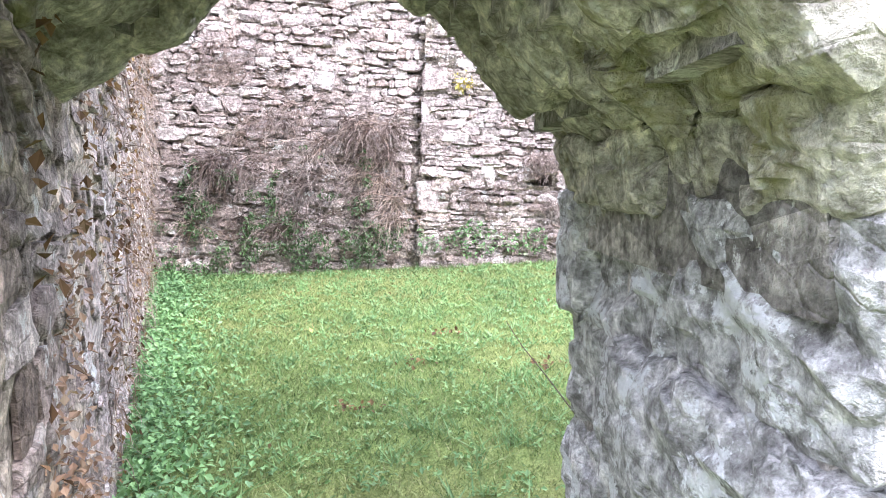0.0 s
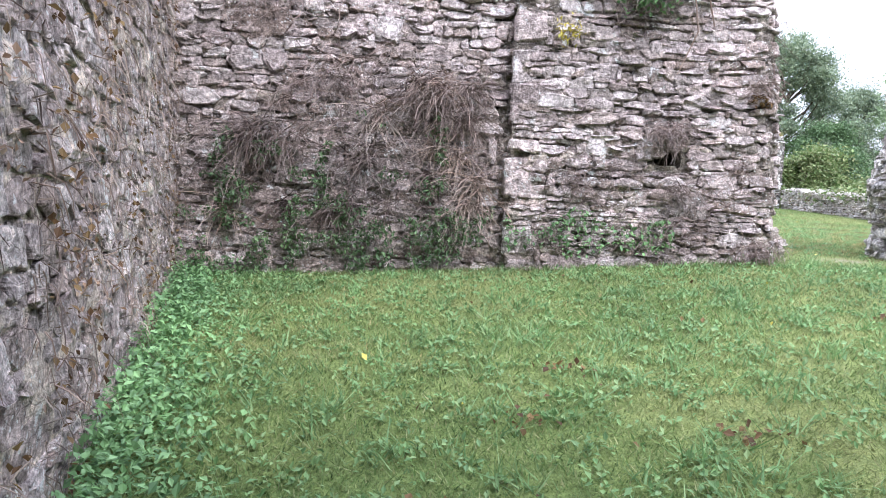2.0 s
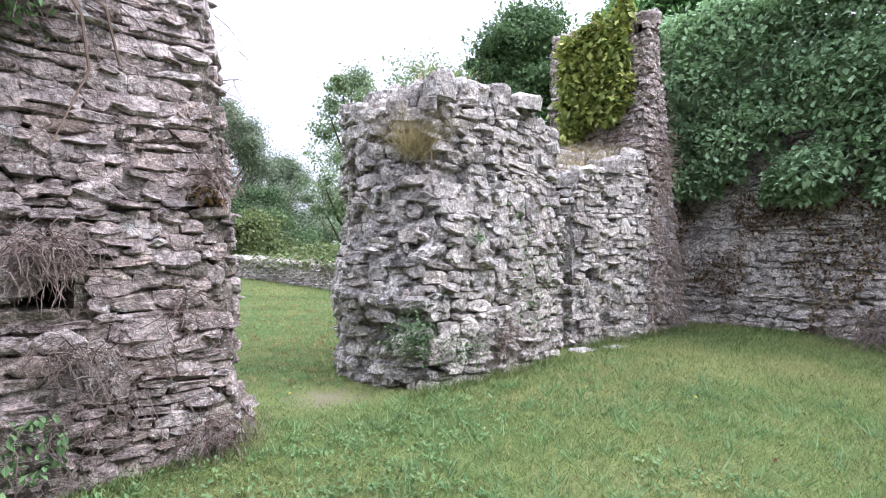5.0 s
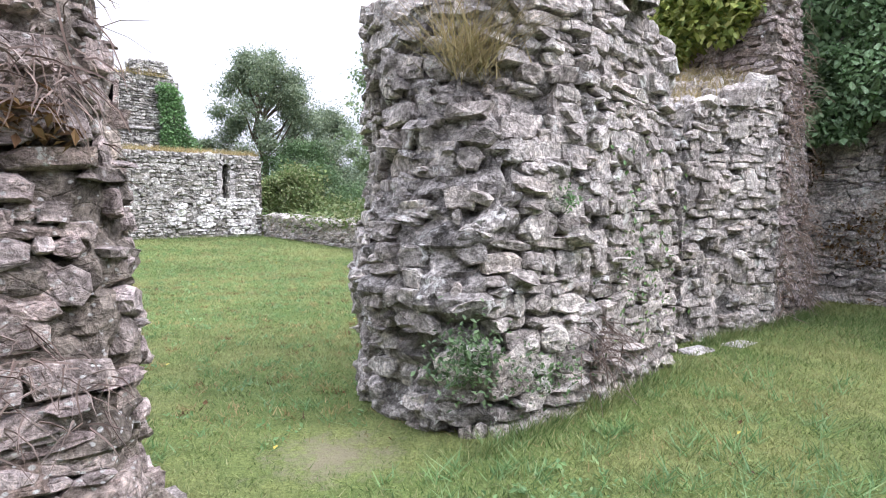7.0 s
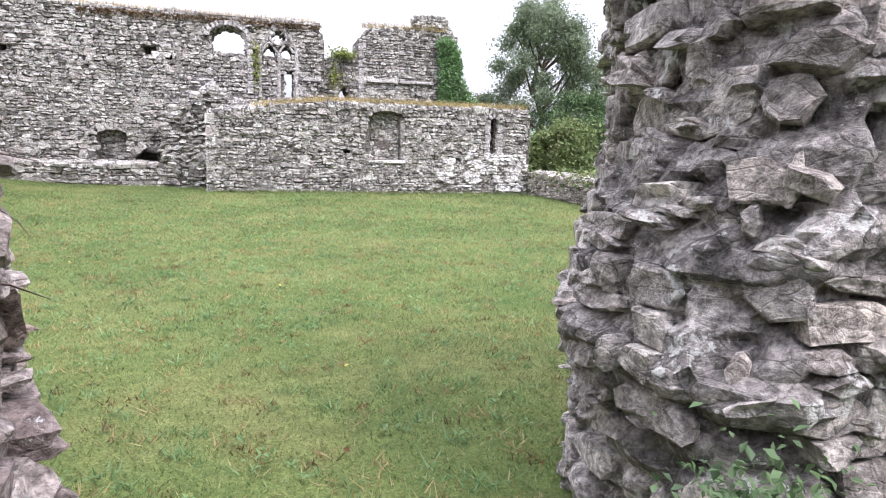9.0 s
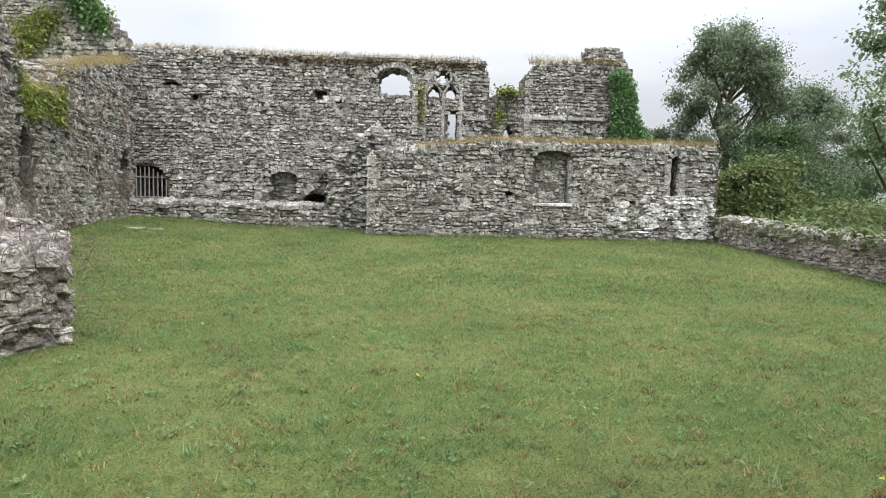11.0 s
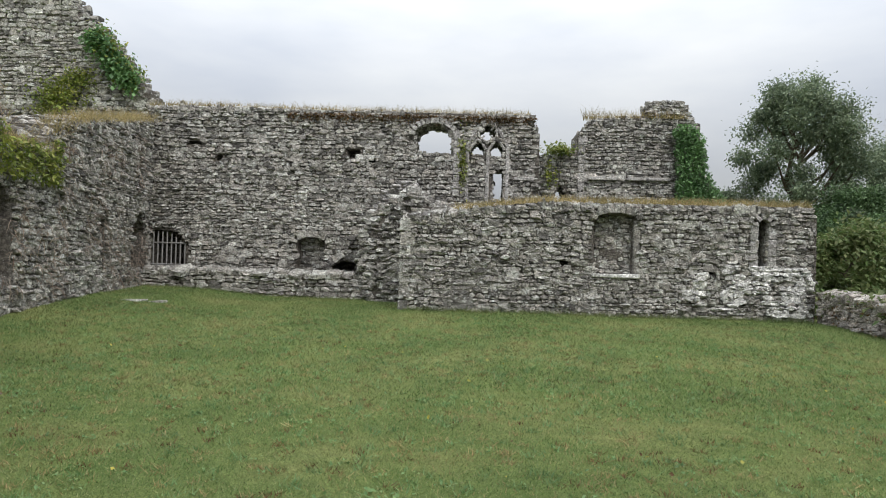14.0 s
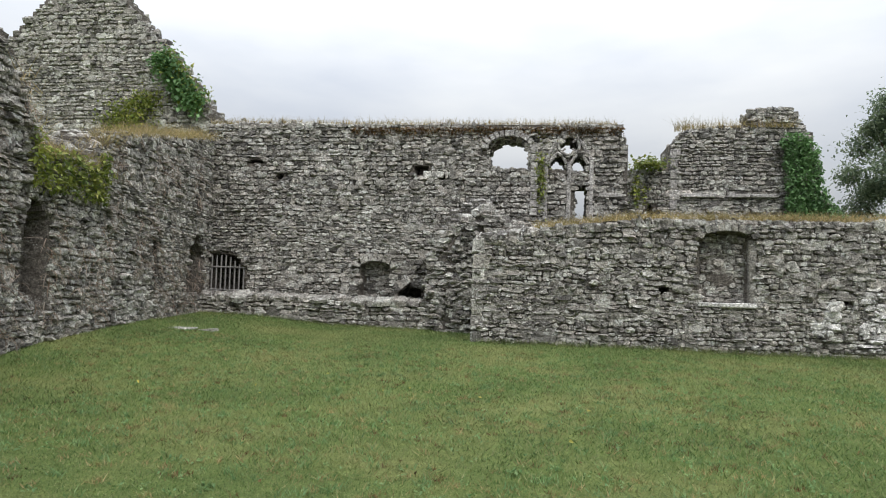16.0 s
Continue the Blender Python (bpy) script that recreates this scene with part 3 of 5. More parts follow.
def stems(points, normals, length, radius, seed, droop=0.5):
    """Dry hanging stems as thin three-sided tubes."""
    rnd = random.Random(seed)
    pieces = []
    for p, nrm in zip(points, normals):
        d = (Vector(nrm) * rnd.uniform(0.2, 0.7) + Vector((rnd.uniform(-1, 1), rnd.uniform(-1, 1), rnd.uniform(-1.2, 0.5)))).normalized()
        q, l, row = Vector(p), length * rnd.uniform(0.4, 1.3), []
        for k in range(4):
            row.append(tuple(q))
            q = q + d * l / 3
            d = (d + Vector((rnd.uniform(-0.4, 0.4), rnd.uniform(-0.4, 0.4), -droop * rnd.uniform(0, 1)))).normalized()
        r = radius * rnd.uniform(0.6, 1.5)
        pieces.append(tube(row, [r, r * 0.9, r * 0.7, r * 0.3], 3))
    return join(pieces)


def tree(name, label, x, y, z, height, spread, leaf_mat, seed, count=9000, leaf=0.22, crown_low=0.2, clumps=60, shape=1.0, limbs=14):
    rnd, nr = random.Random(seed), np.random.default_rng(seed)
    t = thing(name, label, "tree", at=(x, y, z))
    row = [(rnd.uniform(-0.15, 0.15) * k, rnd.uniform(-0.15, 0.15) * k, height * 0.92 * k / 5) for k in range(6)]
    r0 = height * 0.022
    part("trunk", mesh_from("trunk", *tube(row, [r0 * (1.15 - 0.2 * k) for k in range(6)], 8), bark), None, t)
    tips, pieces = [], []
    for k in range(clumps):
        f = rnd.uniform(crown_low, 1.0)
        a = rnd.uniform(0, 2 * math.pi)
        prof = (min(1.0, 3.5 * (f - crown_low) + 0.5) * (1.0 - f) ** 0.5 * 1.2 + 0.1) * shape
        r = spread * prof * rnd.uniform(0.35, 1.0)
        tip = Vector((math.cos(a) * r, math.sin(a) * r, height * f))
        tips.append((tip, spread * rnd.uniform(0.10, 0.27)))
        if k < limbs:
            s = Vector((0, 0, height * max(0.12, f - 0.25)))
            mid = s.lerp(tip, 0.5) + Vector((0, 0, -0.04 * height))
            pieces.append(tube([tuple(s), tuple(mid), tuple(tip)], [r0 * 0.45, r0 * 0.3, r0 * 0.08], 5))
    for piece in pieces:
        part("limb", mesh_from("limb", *piece, bark), None, t)
    per = count // clumps
    pts = np.concatenate([np.array(c) + nr.normal(0, 1, (per, 3)) * np.array([r * 0.5, r * 0.5, r * 0.42]) for c, r in tips])
    v, f = leaves(pts, leaf, nr, 0.35, 0.55)
    part("crown", mesh_from("crown", v, f, leaf_mat), None, t)
    return t


# ---- ground ----
def axis(lo, hi, fine, far):
    mid = list(np.arange(lo, hi + fine, fine))
    left, right, d, e = [], [], fine, fine
    while (left[-1] if left else lo) > -far:
        d *= 1.35
        left.append((left[-1] if left else lo) - d)
    while (right[-1] if right else hi) < far:
        e *= 1.35
        right.append((right[-1] if right else hi) + e)
    return left[::-1] + mid + right


gx, gy = axis(-8, 18, 0.35, 900), axis(-2, 36, 0.35, 900)
gv = [(x, y, ground_z(x, y)) for y in gy for x in gx]
gf = np.array([(j * len(gx) + i, j * len(gx) + i + 1, (j + 1) * len(gx) + i + 1, (j + 1) * len(gx) + i) for j in range(len(gy) - 1) for i in range(len(gx) - 1)])
ground = tagged(part("ground", mesh_from("ground", gv, gf, turf), None), "mown green and yellowish lawn inside the ruined priory", "ground", kind="structure")

RW, RG, RF = (stone_warm, stone_warm_one), (stone_grey, stone_grey_one), (stone_far, stone_far_one)

# ---- the first room: doorway, left wall, front wall ----
door_poly = [(1.5, -0.9), (2.87, -0.9), (2.89, 0.2), (2.87, 0.74), (2.83, 0.88), (2.73, 0.97), (2.63, 1.06), (2.47, 1.20), (2.32, 1.36), (2.1, 1.32), (1.79, 1.08), (1.5, 0.92), (1.42, 0.6), (1.45, 0.0)]
wall_doorway = masonry("wall_doorway", "thick rubble wall with a rough arched doorway through it", (-0.5, 3.78), (13.4, 3.78), 0.97, -0.8,
                       lambda u: 3.0, RG, mortar_grey, ((0.12, 0.34), (0.07, 0.17)), 11, through=[door_poly], back=True, step=0.055, lined=False)


def rock_block(parent, at, ax, ay, az, size, mat, seed, label=""):
    """A split, hackled block: a fine box whose faces break along flat facets and cracks."""
    bm = bmesh.new()
    bmesh.ops.create_cube(bm, size=1)
    bmesh.ops.subdivide_edges(bm, edges=bm.edges[:], cuts=13, use_grid_fill=True)
    off = Vector((seed * 3.7, seed * 1.9, seed * 5.3))
    for v in bm.verts:
        c = v.co
        soft = Vector([math.copysign(min(abs(k), 0.5) ** 1.0, k) for k in c])
        edge = sorted(abs(k) for k in c)[1]
        soft *= 1 - 0.10 * smooth((edge - 0.36) / 0.14)
        q = Vector((soft.x * size[0], soft.y * size[1], soft.z * size[2]))
        n = c.normalized()
        w = q + off
        facet = noise.cell(w * 7.0 + noise.noise_vector(w * 5.0) * 0.6)
        crack = noise.voronoi(w * 5.5)[0]
        gap = min(crack[1] - crack[0], 0.12) / 0.12
        q += n * (0.016 * facet + 0.03 * noise.noise(w * 4.5) + 0.012 * noise.noise(w * 15) - 0.016 * (1 - gap))
        v.co = at + ax * q.x + ay * q.y + az * q.z
    return part("block", bm, mat, parent, label)


block_rnd = random.Random(91)
DX = -0.5
for e, (p, q) in enumerate(zip(door_poly[1:], door_poly[2:] + door_poly[:1])):
    p2, q2 = Vector((p[0] + DX, 0, p[1])), Vector((q[0] + DX, 0, q[1]))
    run = (q2 - p2).length
    tangent = (q2 - p2).normalized()
    inward = Vector((-tangent.z, 0, tangent.x))
    if inward.dot(Vector((2.15 + DX, 0, 0.3)) - p2) < 0:
        inward = -inward
    count = max(1, round(run / 0.3))
    for k in range(count):
        y0 = 3.70 + block_rnd.uniform(-0.03, 0.03)
        while y0 < 4.72:
            deep = min(block_rnd.uniform(0.26, 0.5), 4.78 - y0)
            c = p2 + tangent * run * (k + 0.5) / count - inward * block_rnd.uniform(0.085, 0.125)
            low = c.z < 0.62 and e < 3
            rock_block(wall_doorway, Vector((c.x, y0 + deep / 2, c.z)), tangent, Vector((0, 1, 0)), inward,
                       (run / count + 0.03, deep + 0.02, 0.27), stone_jamb if low else stone_mossy, block_rnd.randrange(400), "pale grey split block" if low else "olive mossy arch block")
            y0 += deep
wall_room_left = masonry("wall_room_left", "rough rubble wall with dry creeper and brown stems clinging to it", (1.33, 4.1), (-0.92, 10.65), 0.9, -0.8,
                         lambda u: 3.6, RW, mortar_pale, ((0.08, 0.26), (0.05, 0.16)), 21, back=False, singles=lambda u, v: 0.8 < u < 3.4 and -0.5 < v < 1.3, depth=(0.004, 0.022), step=0.06)


def end_lean(p):
    k = smooth((p.x - 3.4) / 1.1)
    foot = 0.12 * smooth((p.x - 4.5) / 0.15) * (1 - smooth((p.z - 0.15) / 0.2))
    return Vector((p.x + foot - k * (0.02 * p.z + 0.055 * max(0, p.z - 0.8) ** 2), p.y, p.z))


wall_front = mass("wall_front", "tall grey and brown rubble wall with dressed quoins and a dark putlog hole", [(-0.98, 10.45), (2.13, 10.6), (2.15, 10.46), (4.48, 10.56), (4.62, 10.74), (4.63, 10.95), (4.5, 11.3), (4.25, 12.0), (-0.98, 12.2)],
                  -0.45, lambda x, y: 4.0 + 0.1 * math.sin(x * 3), RW, mortar_warm, ((0.07, 0.27), (0.04, 0.12)), 31,
                  recesses=[(2, 1.28, 1.52, 0.83, 0.97, 0.45)], singles=lambda x, y, v: x > 2.2 and 0.0 < v < 1.7, depth=(0.008, 0.04), warp=end_lean, step=0.04, relief=0.045, chips=1.6)

# ---- the free-standing pier in the opening ----
pier_top = interp([(5.85, 1.9), (6.1, 2.25), (6.6, 2.55), (7.2, 2.66), (8.0, 2.6), (8.5, 2.4), (8.75, 2.15)])


def pier_shape(p):
    """The upper flank steps back from the nose, with a hollow broken out near the top."""
    x, y, z = p
    flank = 1 - smooth((x - 6.1) / 0.8)
    x += 0.14 * flank * smooth((z - 1.0) / 0.5) - 0.07 * flank * math.exp(-((z - 0.75) / 0.22) ** 2)
    y += 0.05 * max(0, z - 1.2)
    hollow = math.exp(-((x - 6.42) / 0.24) ** 2 - ((z - 2.0) / 0.26) ** 2) + 0.5 * math.exp(-((x - 6.75) / 0.16) ** 2 - ((z - 1.78) / 0.14) ** 2)
    y += 0.32 * hollow * (1 - smooth((y - 11.3) / 0.5))
    return Vector((x, y, z))


wall_pier = mass("wall_pier", "free-standing broken pier of dark layered limestone rubble with pale lichen", [(6.19, 11.75), (6.16, 11.42), (6.19, 11.12), (6.36, 10.90), (7.2, 10.88), (8.58, 11.12), (8.7, 12.3), (7.2, 12.6), (6.5, 12.3)],
                 -0.25, lambda x, y: pier_top(x) + 0.12 * noise.noise((x * 3, y * 3, 1)), RG, mortar_grey, ((0.09, 0.34), (0.05, 0.15)), 41,
                 recesses=[(3, 0.02, 0.10, 1.34, 1.44, 0.35)], singles=lambda x, y, v: y < 11.9 and v < 1.9, depth=(0.015, 0.055), ledges=0.045, step=0.034, relief=0.06, chips=1.8, warp=pier_shape)

# ---- the walls beyond the pier ----
wall_stub = mass("wall_stub", "low broken block of grey rubble with grass on its top", [(9.36, 11.47), (10.0, 11.40), (10.84, 11.27), (10.9, 12.4), (9.3, 12.5)],
                 -0.2, lambda x, y: 2.05 + 0.30 * (x - 9.36) + 0.25 * max(0, y - 11.6) + 0.08 * noise.noise((x * 3, y * 3, 2)), RG, mortar_grey, ((0.08, 0.32), (0.05, 0.14)), 51,
                 recesses=[(0, 0.28, 0.42, 0.80, 0.96, 0.3)], depth=(0.01, 0.05), step=0.08, relief=0.06)
wall_stub_side = mass("wall_stub_side", "narrow broken strip of grey rubble set back from the block", [(8.9, 11.75), (9.30, 11.72), (9.30, 12.4), (8.9, 12.4)],
                      -0.2, lambda x, y: 1.9 + 0.1 * noise.noise((x * 4, y * 4, 5)), RG, mortar_grey, ((0.08, 0.26), (0.05, 0.12)), 53, depth=(0.01, 0.05), step=0.1)


def right_batter(p):
    k = smooth((p.x - 10.9) / 0.5)
    return Vector((p.x - k * (p.x - 10.95) * 0.15 * max(0, p.z), p.y, p.z))


right_top = interp([(10.8, 4.1), (11.1, 4.45), (13.6, 4.6)])
wall_right = mass("wall_right", "tall ivy-topped rubble wall behind the low block", [(10.88, 12.2), (10.9, 11.36), (11.3, 11.34), (12.55, 11.5), (13.6, 12.1), (13.6, 12.9), (10.88, 12.9)],
                  -0.2, lambda x, y: right_top(x), RW, mortar_warm, ((0.08, 0.28), (0.05, 0.12)), 56, depth=(0.01, 0.05), step=0.1, relief=0.06, warp=right_batter)
wall_ivy = masonry("wall_ivy", "tall rubble wall draped in dark green ivy", (13.4, 12.6), (13.4, 3.3), 0.9, -0.8,
                   lambda u: 4.2, RG, mortar_grey, ((0.12, 0.4), (0.06, 0.16)), 61, back=False, step=0.2)

# ---- the cloister: left wall, main wall, bench, low wall ----
LA, LB = (-1.4, 18.0), (-4.0, 32.0)
left_top = interp([(0, 4.9), (5.0, 4.7), (5.5, 4.2), (6.0, 3.2), (6.8, 3.3), (7.6, 3.2), (7.8, 3.7), (8.4, 4.05), (10.0, 4.4), (12, 4.8), (14.3, 5.3)])
niche = [(5.75, 1.2), (6.3, 0.9), (6.35, 1.75), (6.35, 2.2), (6.0, 2.6), (5.72, 2.1)]
side_door = [(12.55, 1.0), (13.7, 1.0), (13.7, 1.9), (13.35, 2.35), (13.1, 2.5), (12.8, 2.3), (12.55, 2.0)]
slit = [(10.4, 1.45), (10.62, 1.45), (10.62, 2.2), (10.4, 2.2)]
wall_cloister_left = masonry("wall_cloister_left", "long broken rubble wall with niches, moss and dry hanging stems", LA, LB, 1.0, -0.1, left_top, RF, mortar_far,
                             ((0.09, 0.3), (0.06, 0.16)), 71, niches=[(niche, 0.3), (side_door, 0.75), (slit, 0.35)], back=False, step=0.16, singles=lambda u, v: u > 5.2 and v < 2.2)
wall_cloister_stub = mass("wall_cloister_stub", "low broken stump of rubble wall with moss on it", [(-1.6, 16.2), (1.6, 16.4), (2.0, 16.9), (1.7, 17.6), (-1.6, 17.6)], -0.1,
                          lambda x, y: 1.35 - 0.5 * smooth((x - 0.6) / 1.3) + 0.1 * noise.noise((x * 2, y * 2, 0)), RG, mortar_grey, ((0.1, 0.3), (0.06, 0.15)), 76)


def arch(x0, x1, z0, spring, crown, n=7, pointed=False):
    row = [(x0, z0), (x1, z0)]
    for k in range(n + 1):
        a = math.pi * k / n
        c, s = math.cos(a), math.sin(a)
        if pointed:
            s = 1 - abs(c) ** 1.6
        row.append(((x0 + x1) / 2 + c * (x1 - x0) / 2, spring + s * (crown - spring)))
    return row


OX = 4.2  # the main wall starts at x = -4.2
sx = lambda poly: [(x + OX, z) for x, z in poly]
window_poly = sx(arch(3.72, 4.82, 4.5, 5.02, 5.38))
light_a, light_b = sx(arch(5.32, 5.74, 4.5, 4.66, 4.92, pointed=True)), sx(arch(5.88, 6.28, 4.46, 4.66, 4.92, pointed=True))
oculus = sx([(5.81 + 0.25 * math.cos(a), 5.14 + 0.23 * math.sin(a)) for a in (k * math.pi / 5 for k in range(10))])
lancet = sx(arch(5.97, 6.33, 3.2, 3.95, 4.1))
gate_poly = sx([(-3.98, 0.98), (-2.93, 0.98), (-2.93, 1.6), (-3.1, 1.78), (-3.25, 2.02), (-3.5, 2.08), (-3.98, 2.05)])
recess_poly = sx(arch(0.4, 1.18, 1.02, 1.84, 2.0))
hearth_poly = sx([(1.42, 0.88), (2.05, 0.9), (2.03, 1.25), (1.75, 1.4), (1.45, 1.15)])
hole = lambda x, z, w=0.28, h=0.14: sx([(x - w / 2, z - h / 2), (x + w / 2, z - h / 2), (x + w / 2, z + h / 2), (x - w / 2, z + h / 2)])
wall_main = masonry("wall_main", "long high rubble wall with a traceried window and grass along its top", (-4.2, 32.0), (7.3, 32.0), 1.0, 0.15,
                    interp([(0, 5.7), (1.2, 5.75), (5.4, 5.68), (11.2, 5.66), (11.4, 5.2), (11.5, 4.9)]), RF, mortar_far, ((0.09, 0.29), (0.06, 0.15)), 81,
                    through=[window_poly, light_a, light_b, oculus, lancet],
                    niches=[(gate_poly, 0.8), (recess_poly, 0.29), (hearth_poly, 0.7), (hole(1.97, 4.49, 0.32, 0.2), 0.4), (hole(2.5, 4.27), 0.4), (hole(0.29, 4.25, 0.16, 0.18), 0.4), (hole(-2.0, 4.27, 0.14, 0.14), 0.4), (hole(-2.75, 4.68, 0.4, 0.1), 0.3)],
                    back=False, step=0.16, singles=lambda u, v: 3.0 < u < 9.5 and v < 2.6)
bench = masonry("stone_bench", "low stone bench wall along the foot of the high wall", (-4.2, 31.25), (2.7, 31.25), 0.75, 0.15, lambda u: 0.96, RF, mortar_far, ((0.15, 0.4), (0.08, 0.16)), 86, back=False, singles=lambda u, v: True, category="bench")
heap_top = interp([(2.2, 1.3), (2.5, 2.6), (3.2, 3.0), (3.8, 3.45), (4.3, 3.0), (5, 2.9)])
wall_heap = mass("wall_heap", "broken stepped masonry joining the low wall to the high wall", [(2.3, 31.25), (2.9, 30.9), (3.7, 30.5), (5.0, 30.5), (5.0, 31.98), (2.3, 31.98)], 0.15,
                 lambda x, y: heap_top(x) - 0.3 * max(0, 31 - y), RF, mortar_far, ((0.14, 0.4), (0.07, 0.16)), 88, depth=(0.03, 0.12))
LX = -3.78
lx = lambda poly: [(x + LX, z) for x, z in poly]
blocked_poly = lx(arch(8.3, 9.2, 1.25, 2.5, 2.66))
narrow_poly = lx(arch(11.95, 12.22, 1.4, 2.45, 2.62))
lhole = lambda x, z: lx([(x - 0.1, z - 0.07), (x + 0.1, z - 0.07), (x + 0.1, z + 0.07), (x - 0.1, z + 0.07)])
wall_low = masonry("wall_low", "lower rubble wall with a blocked window, a narrow window and whitened stones", (3.78, 28.5), (13.3, 28.5), 0.8, 0.15,
                   interp([(0, 2.45), (0.7, 2.55), (2.5, 2.75), (3.3, 2.85), (9.4, 2.86), (9.52, 2.6)]), RF, mortar_far, ((0.08, 0.28), (0.055, 0.14)), 91,
                   through=[narrow_poly], niches=[(blocked_poly, 0.2), (lhole(7.58, 1.46), 0.35), (lhole(10.9, 1.42), 0.35)], back=False, singles=lambda u, v: u > 4.2 and v < 1.6)
wall_tower = masonry("wall_tower", "ruined tower wall with a string course, chimney stump and ivy", (7.2, 34.5), (13.5, 34.5), 1.2, 0.1,
                     interp([(0, 4.9), (1.63, 5.0), (1.68, 5.7), (2.1, 6.15), (3.84, 6.2), (3.86, 6.75), (4.95, 6.78), (5.2, 6.3), (5.55, 5.8), (5.7, 4.4), (6.3, 3.6)]), RF, mortar_far, ((0.10, 0.3), (0.07, 0.16)), 96,
                     through=[[(x - 7.2, z) for x, z in arch(8.12, 8.44, 3.4, 3.7, 3.98, pointed=True)]], back=False, step=0.2)
wall_gable = masonry("wall_gable", "tall gable wall of grey rubble with ivy on its slope", (-16.5, 35.3), (-5.6, 35.3), 0.9, 0.1,
                     interp([(0, 7.2), (2.7, 9.8), (5.5, 12.4), (6.9, 11.0), (8.6, 9.2), (10.4, 7.0), (10.9, 6.2)]), RF, mortar_far, ((0.14, 0.4), (0.09, 0.2)), 99, back=False, step=0.25, singles=lambda u, v: v > 6.0)
wall_boundary = masonry("wall_boundary", "low dry-stone boundary wall overgrown with bramble", (13.3, 28.4), (13.9, 12.6), 0.5, -0.1,
                        interp([(0, 0.98), (4, 0.82), (7.5, 0.74), (15.9, 0.7)]), RG, mortar_grey, ((0.12, 0.36), (0.06, 0.13)), 105, back=False, singles=lambda u, v: u < 9)


# ---- dressed stones: quoins, voussoirs, sills, string course, tracery ----
def block(name, parent, x0, x1, y0, y1, z0, z1, mat, seed=0, jitter=0.012, label=""):
    rnd = random.Random(seed)
    bm = bmesh.new()
    bmesh.ops.create_cube(bm, size=1)
    for v in bm.verts:
        v.co = Vector((x0 + (v.co.x + 0.5) * (x1 - x0), y0 + (v.co.y + 0.5) * (y1 - y0), z0 + (v.co.z + 0.5) * (z1 - z0))) + Vector([rnd.uniform(-jitter, jitter) for _ in range(3)])
    bmesh.ops.bevel(bm, geom=bm.edges[:], offset=0.015, segments=1, affect="EDGES")
    return part(name, bm, mat, parent, label)


for k, (x0, x1, z0, z1) in enumerate([(2.13, 2.36, 1.50, 1.78), (2.13, 2.55, 1.15, 1.48), (2.09, 2.34, 0.50, 0.86), (2.12, 2.42, 0.28, 0.42), (2.13, 2.4, 0.90, 1.0), (2.12, 2.36, -0.02, 0.22), (2.14, 2.4, 1.85, 2.1)]):
    block("quoin", wall_front, x0, x1, 10.435, 10.62, z0, z1, stone_warm_one, 300 + k, 0.025, "large pale quoin stone")


for k in range(7):
    block("quoin", wall_low, 3.74, 3.98 + 0.12 * (k % 2), 28.44, 28.7, 0.2 + 0.32 * k, 0.5 + 0.32 * k, stone_far_one, 320 + k, 0.02)


def voussoirs(parent, poly, y, count, thick, mat, seed, lift=0.0):
    """A ring of arch stones over the curved part of an opening; poly: (x, z) points of the curve."""
    rnd = random.Random(seed)
    pts = [Vector((x, z, 0)) for x, z in poly]
    lens = [0]
    for p, q in zip(pts, pts[1:]):
        lens.append(lens[-1] + (q - p).length)
    for k in range(count):
        at = lens[-1] * (k + 0.5) / count
        i = max(j for j in range(len(lens) - 1) if lens[j] <= at)
        d = (pts[i + 1] - pts[i]).normalized()
        p = pts[i] + d * (at - lens[i])
        n = Vector((d.y, -d.x, 0))
        w, h = lens[-1] / count * 0.46, thick * rnd.uniform(0.42, 0.56)
        c = p + n * (h + lift)
        bm = bmesh.new()
        bmesh.ops.create_cube(bm, size=1)
        for v in bm.verts:
            q = c + d * (v.co.x * 2 * w) + n * (v.co.z * 2 * h)
            v.co = (q.x + rnd.uniform(-0.01, 0.01), y + v.co.y * 0.22 + rnd.uniform(-0.015, 0.015), q.y + rnd.uniform(-0.01, 0.01))
        part("voussoir", bm, mat, parent)


def curve_of(x0, x1, spring, crown, n=9, pointed=False):
    return arch(x0, x1, 0, spring, crown, n, pointed)[2:]


voussoirs(wall_main, curve_of(0.36, 1.22, 1.8, 2.0), 31.97, 9, 0.2, stone_far_one, 400)
voussoirs(wall_main, [(2.1, 1.3), (1.75, 1.45), (1.42, 1.2)], 31.97, 7, 0.2, stone_far_one, 401)
voussoirs(wall_main, curve_of(3.7, 4.84, 5.02, 5.38), 31.97, 12, 0.16, stone_dressed, 402)
voussoirs(wall_low, curve_of(8.28, 9.22, 2.5, 2.68), 28.48, 9, 0.15, stone_far_one, 403)
block("sill", wall_low, 8.22, 9.3, 28.40, 28.6, 1.17, 1.26, stone_pale, 1, label="pale weathered sill stone")
block("jamb", wall_low, 9.16, 9.30, 28.46, 28.7, 1.27, 2.5, stone_far_one, 2)
window_1 = thing("window_1", "narrow round-headed window in pale dressed stone", "window", "structure")
for k, (x0, x1, z0, z1) in enumerate([(11.80, 11.97, 1.36, 1.7), (11.80, 11.97, 1.71, 2.1), (11.80, 11.97, 2.11, 2.5), (12.20, 12.38, 1.36, 1.75), (12.20, 12.38, 1.76, 2.15), (12.20, 12.38, 2.16, 2.5)]):
    block("jamb", window_1, x0, x1, 28.44, 28.9, z0, z1, stone_dressed, 10 + k)
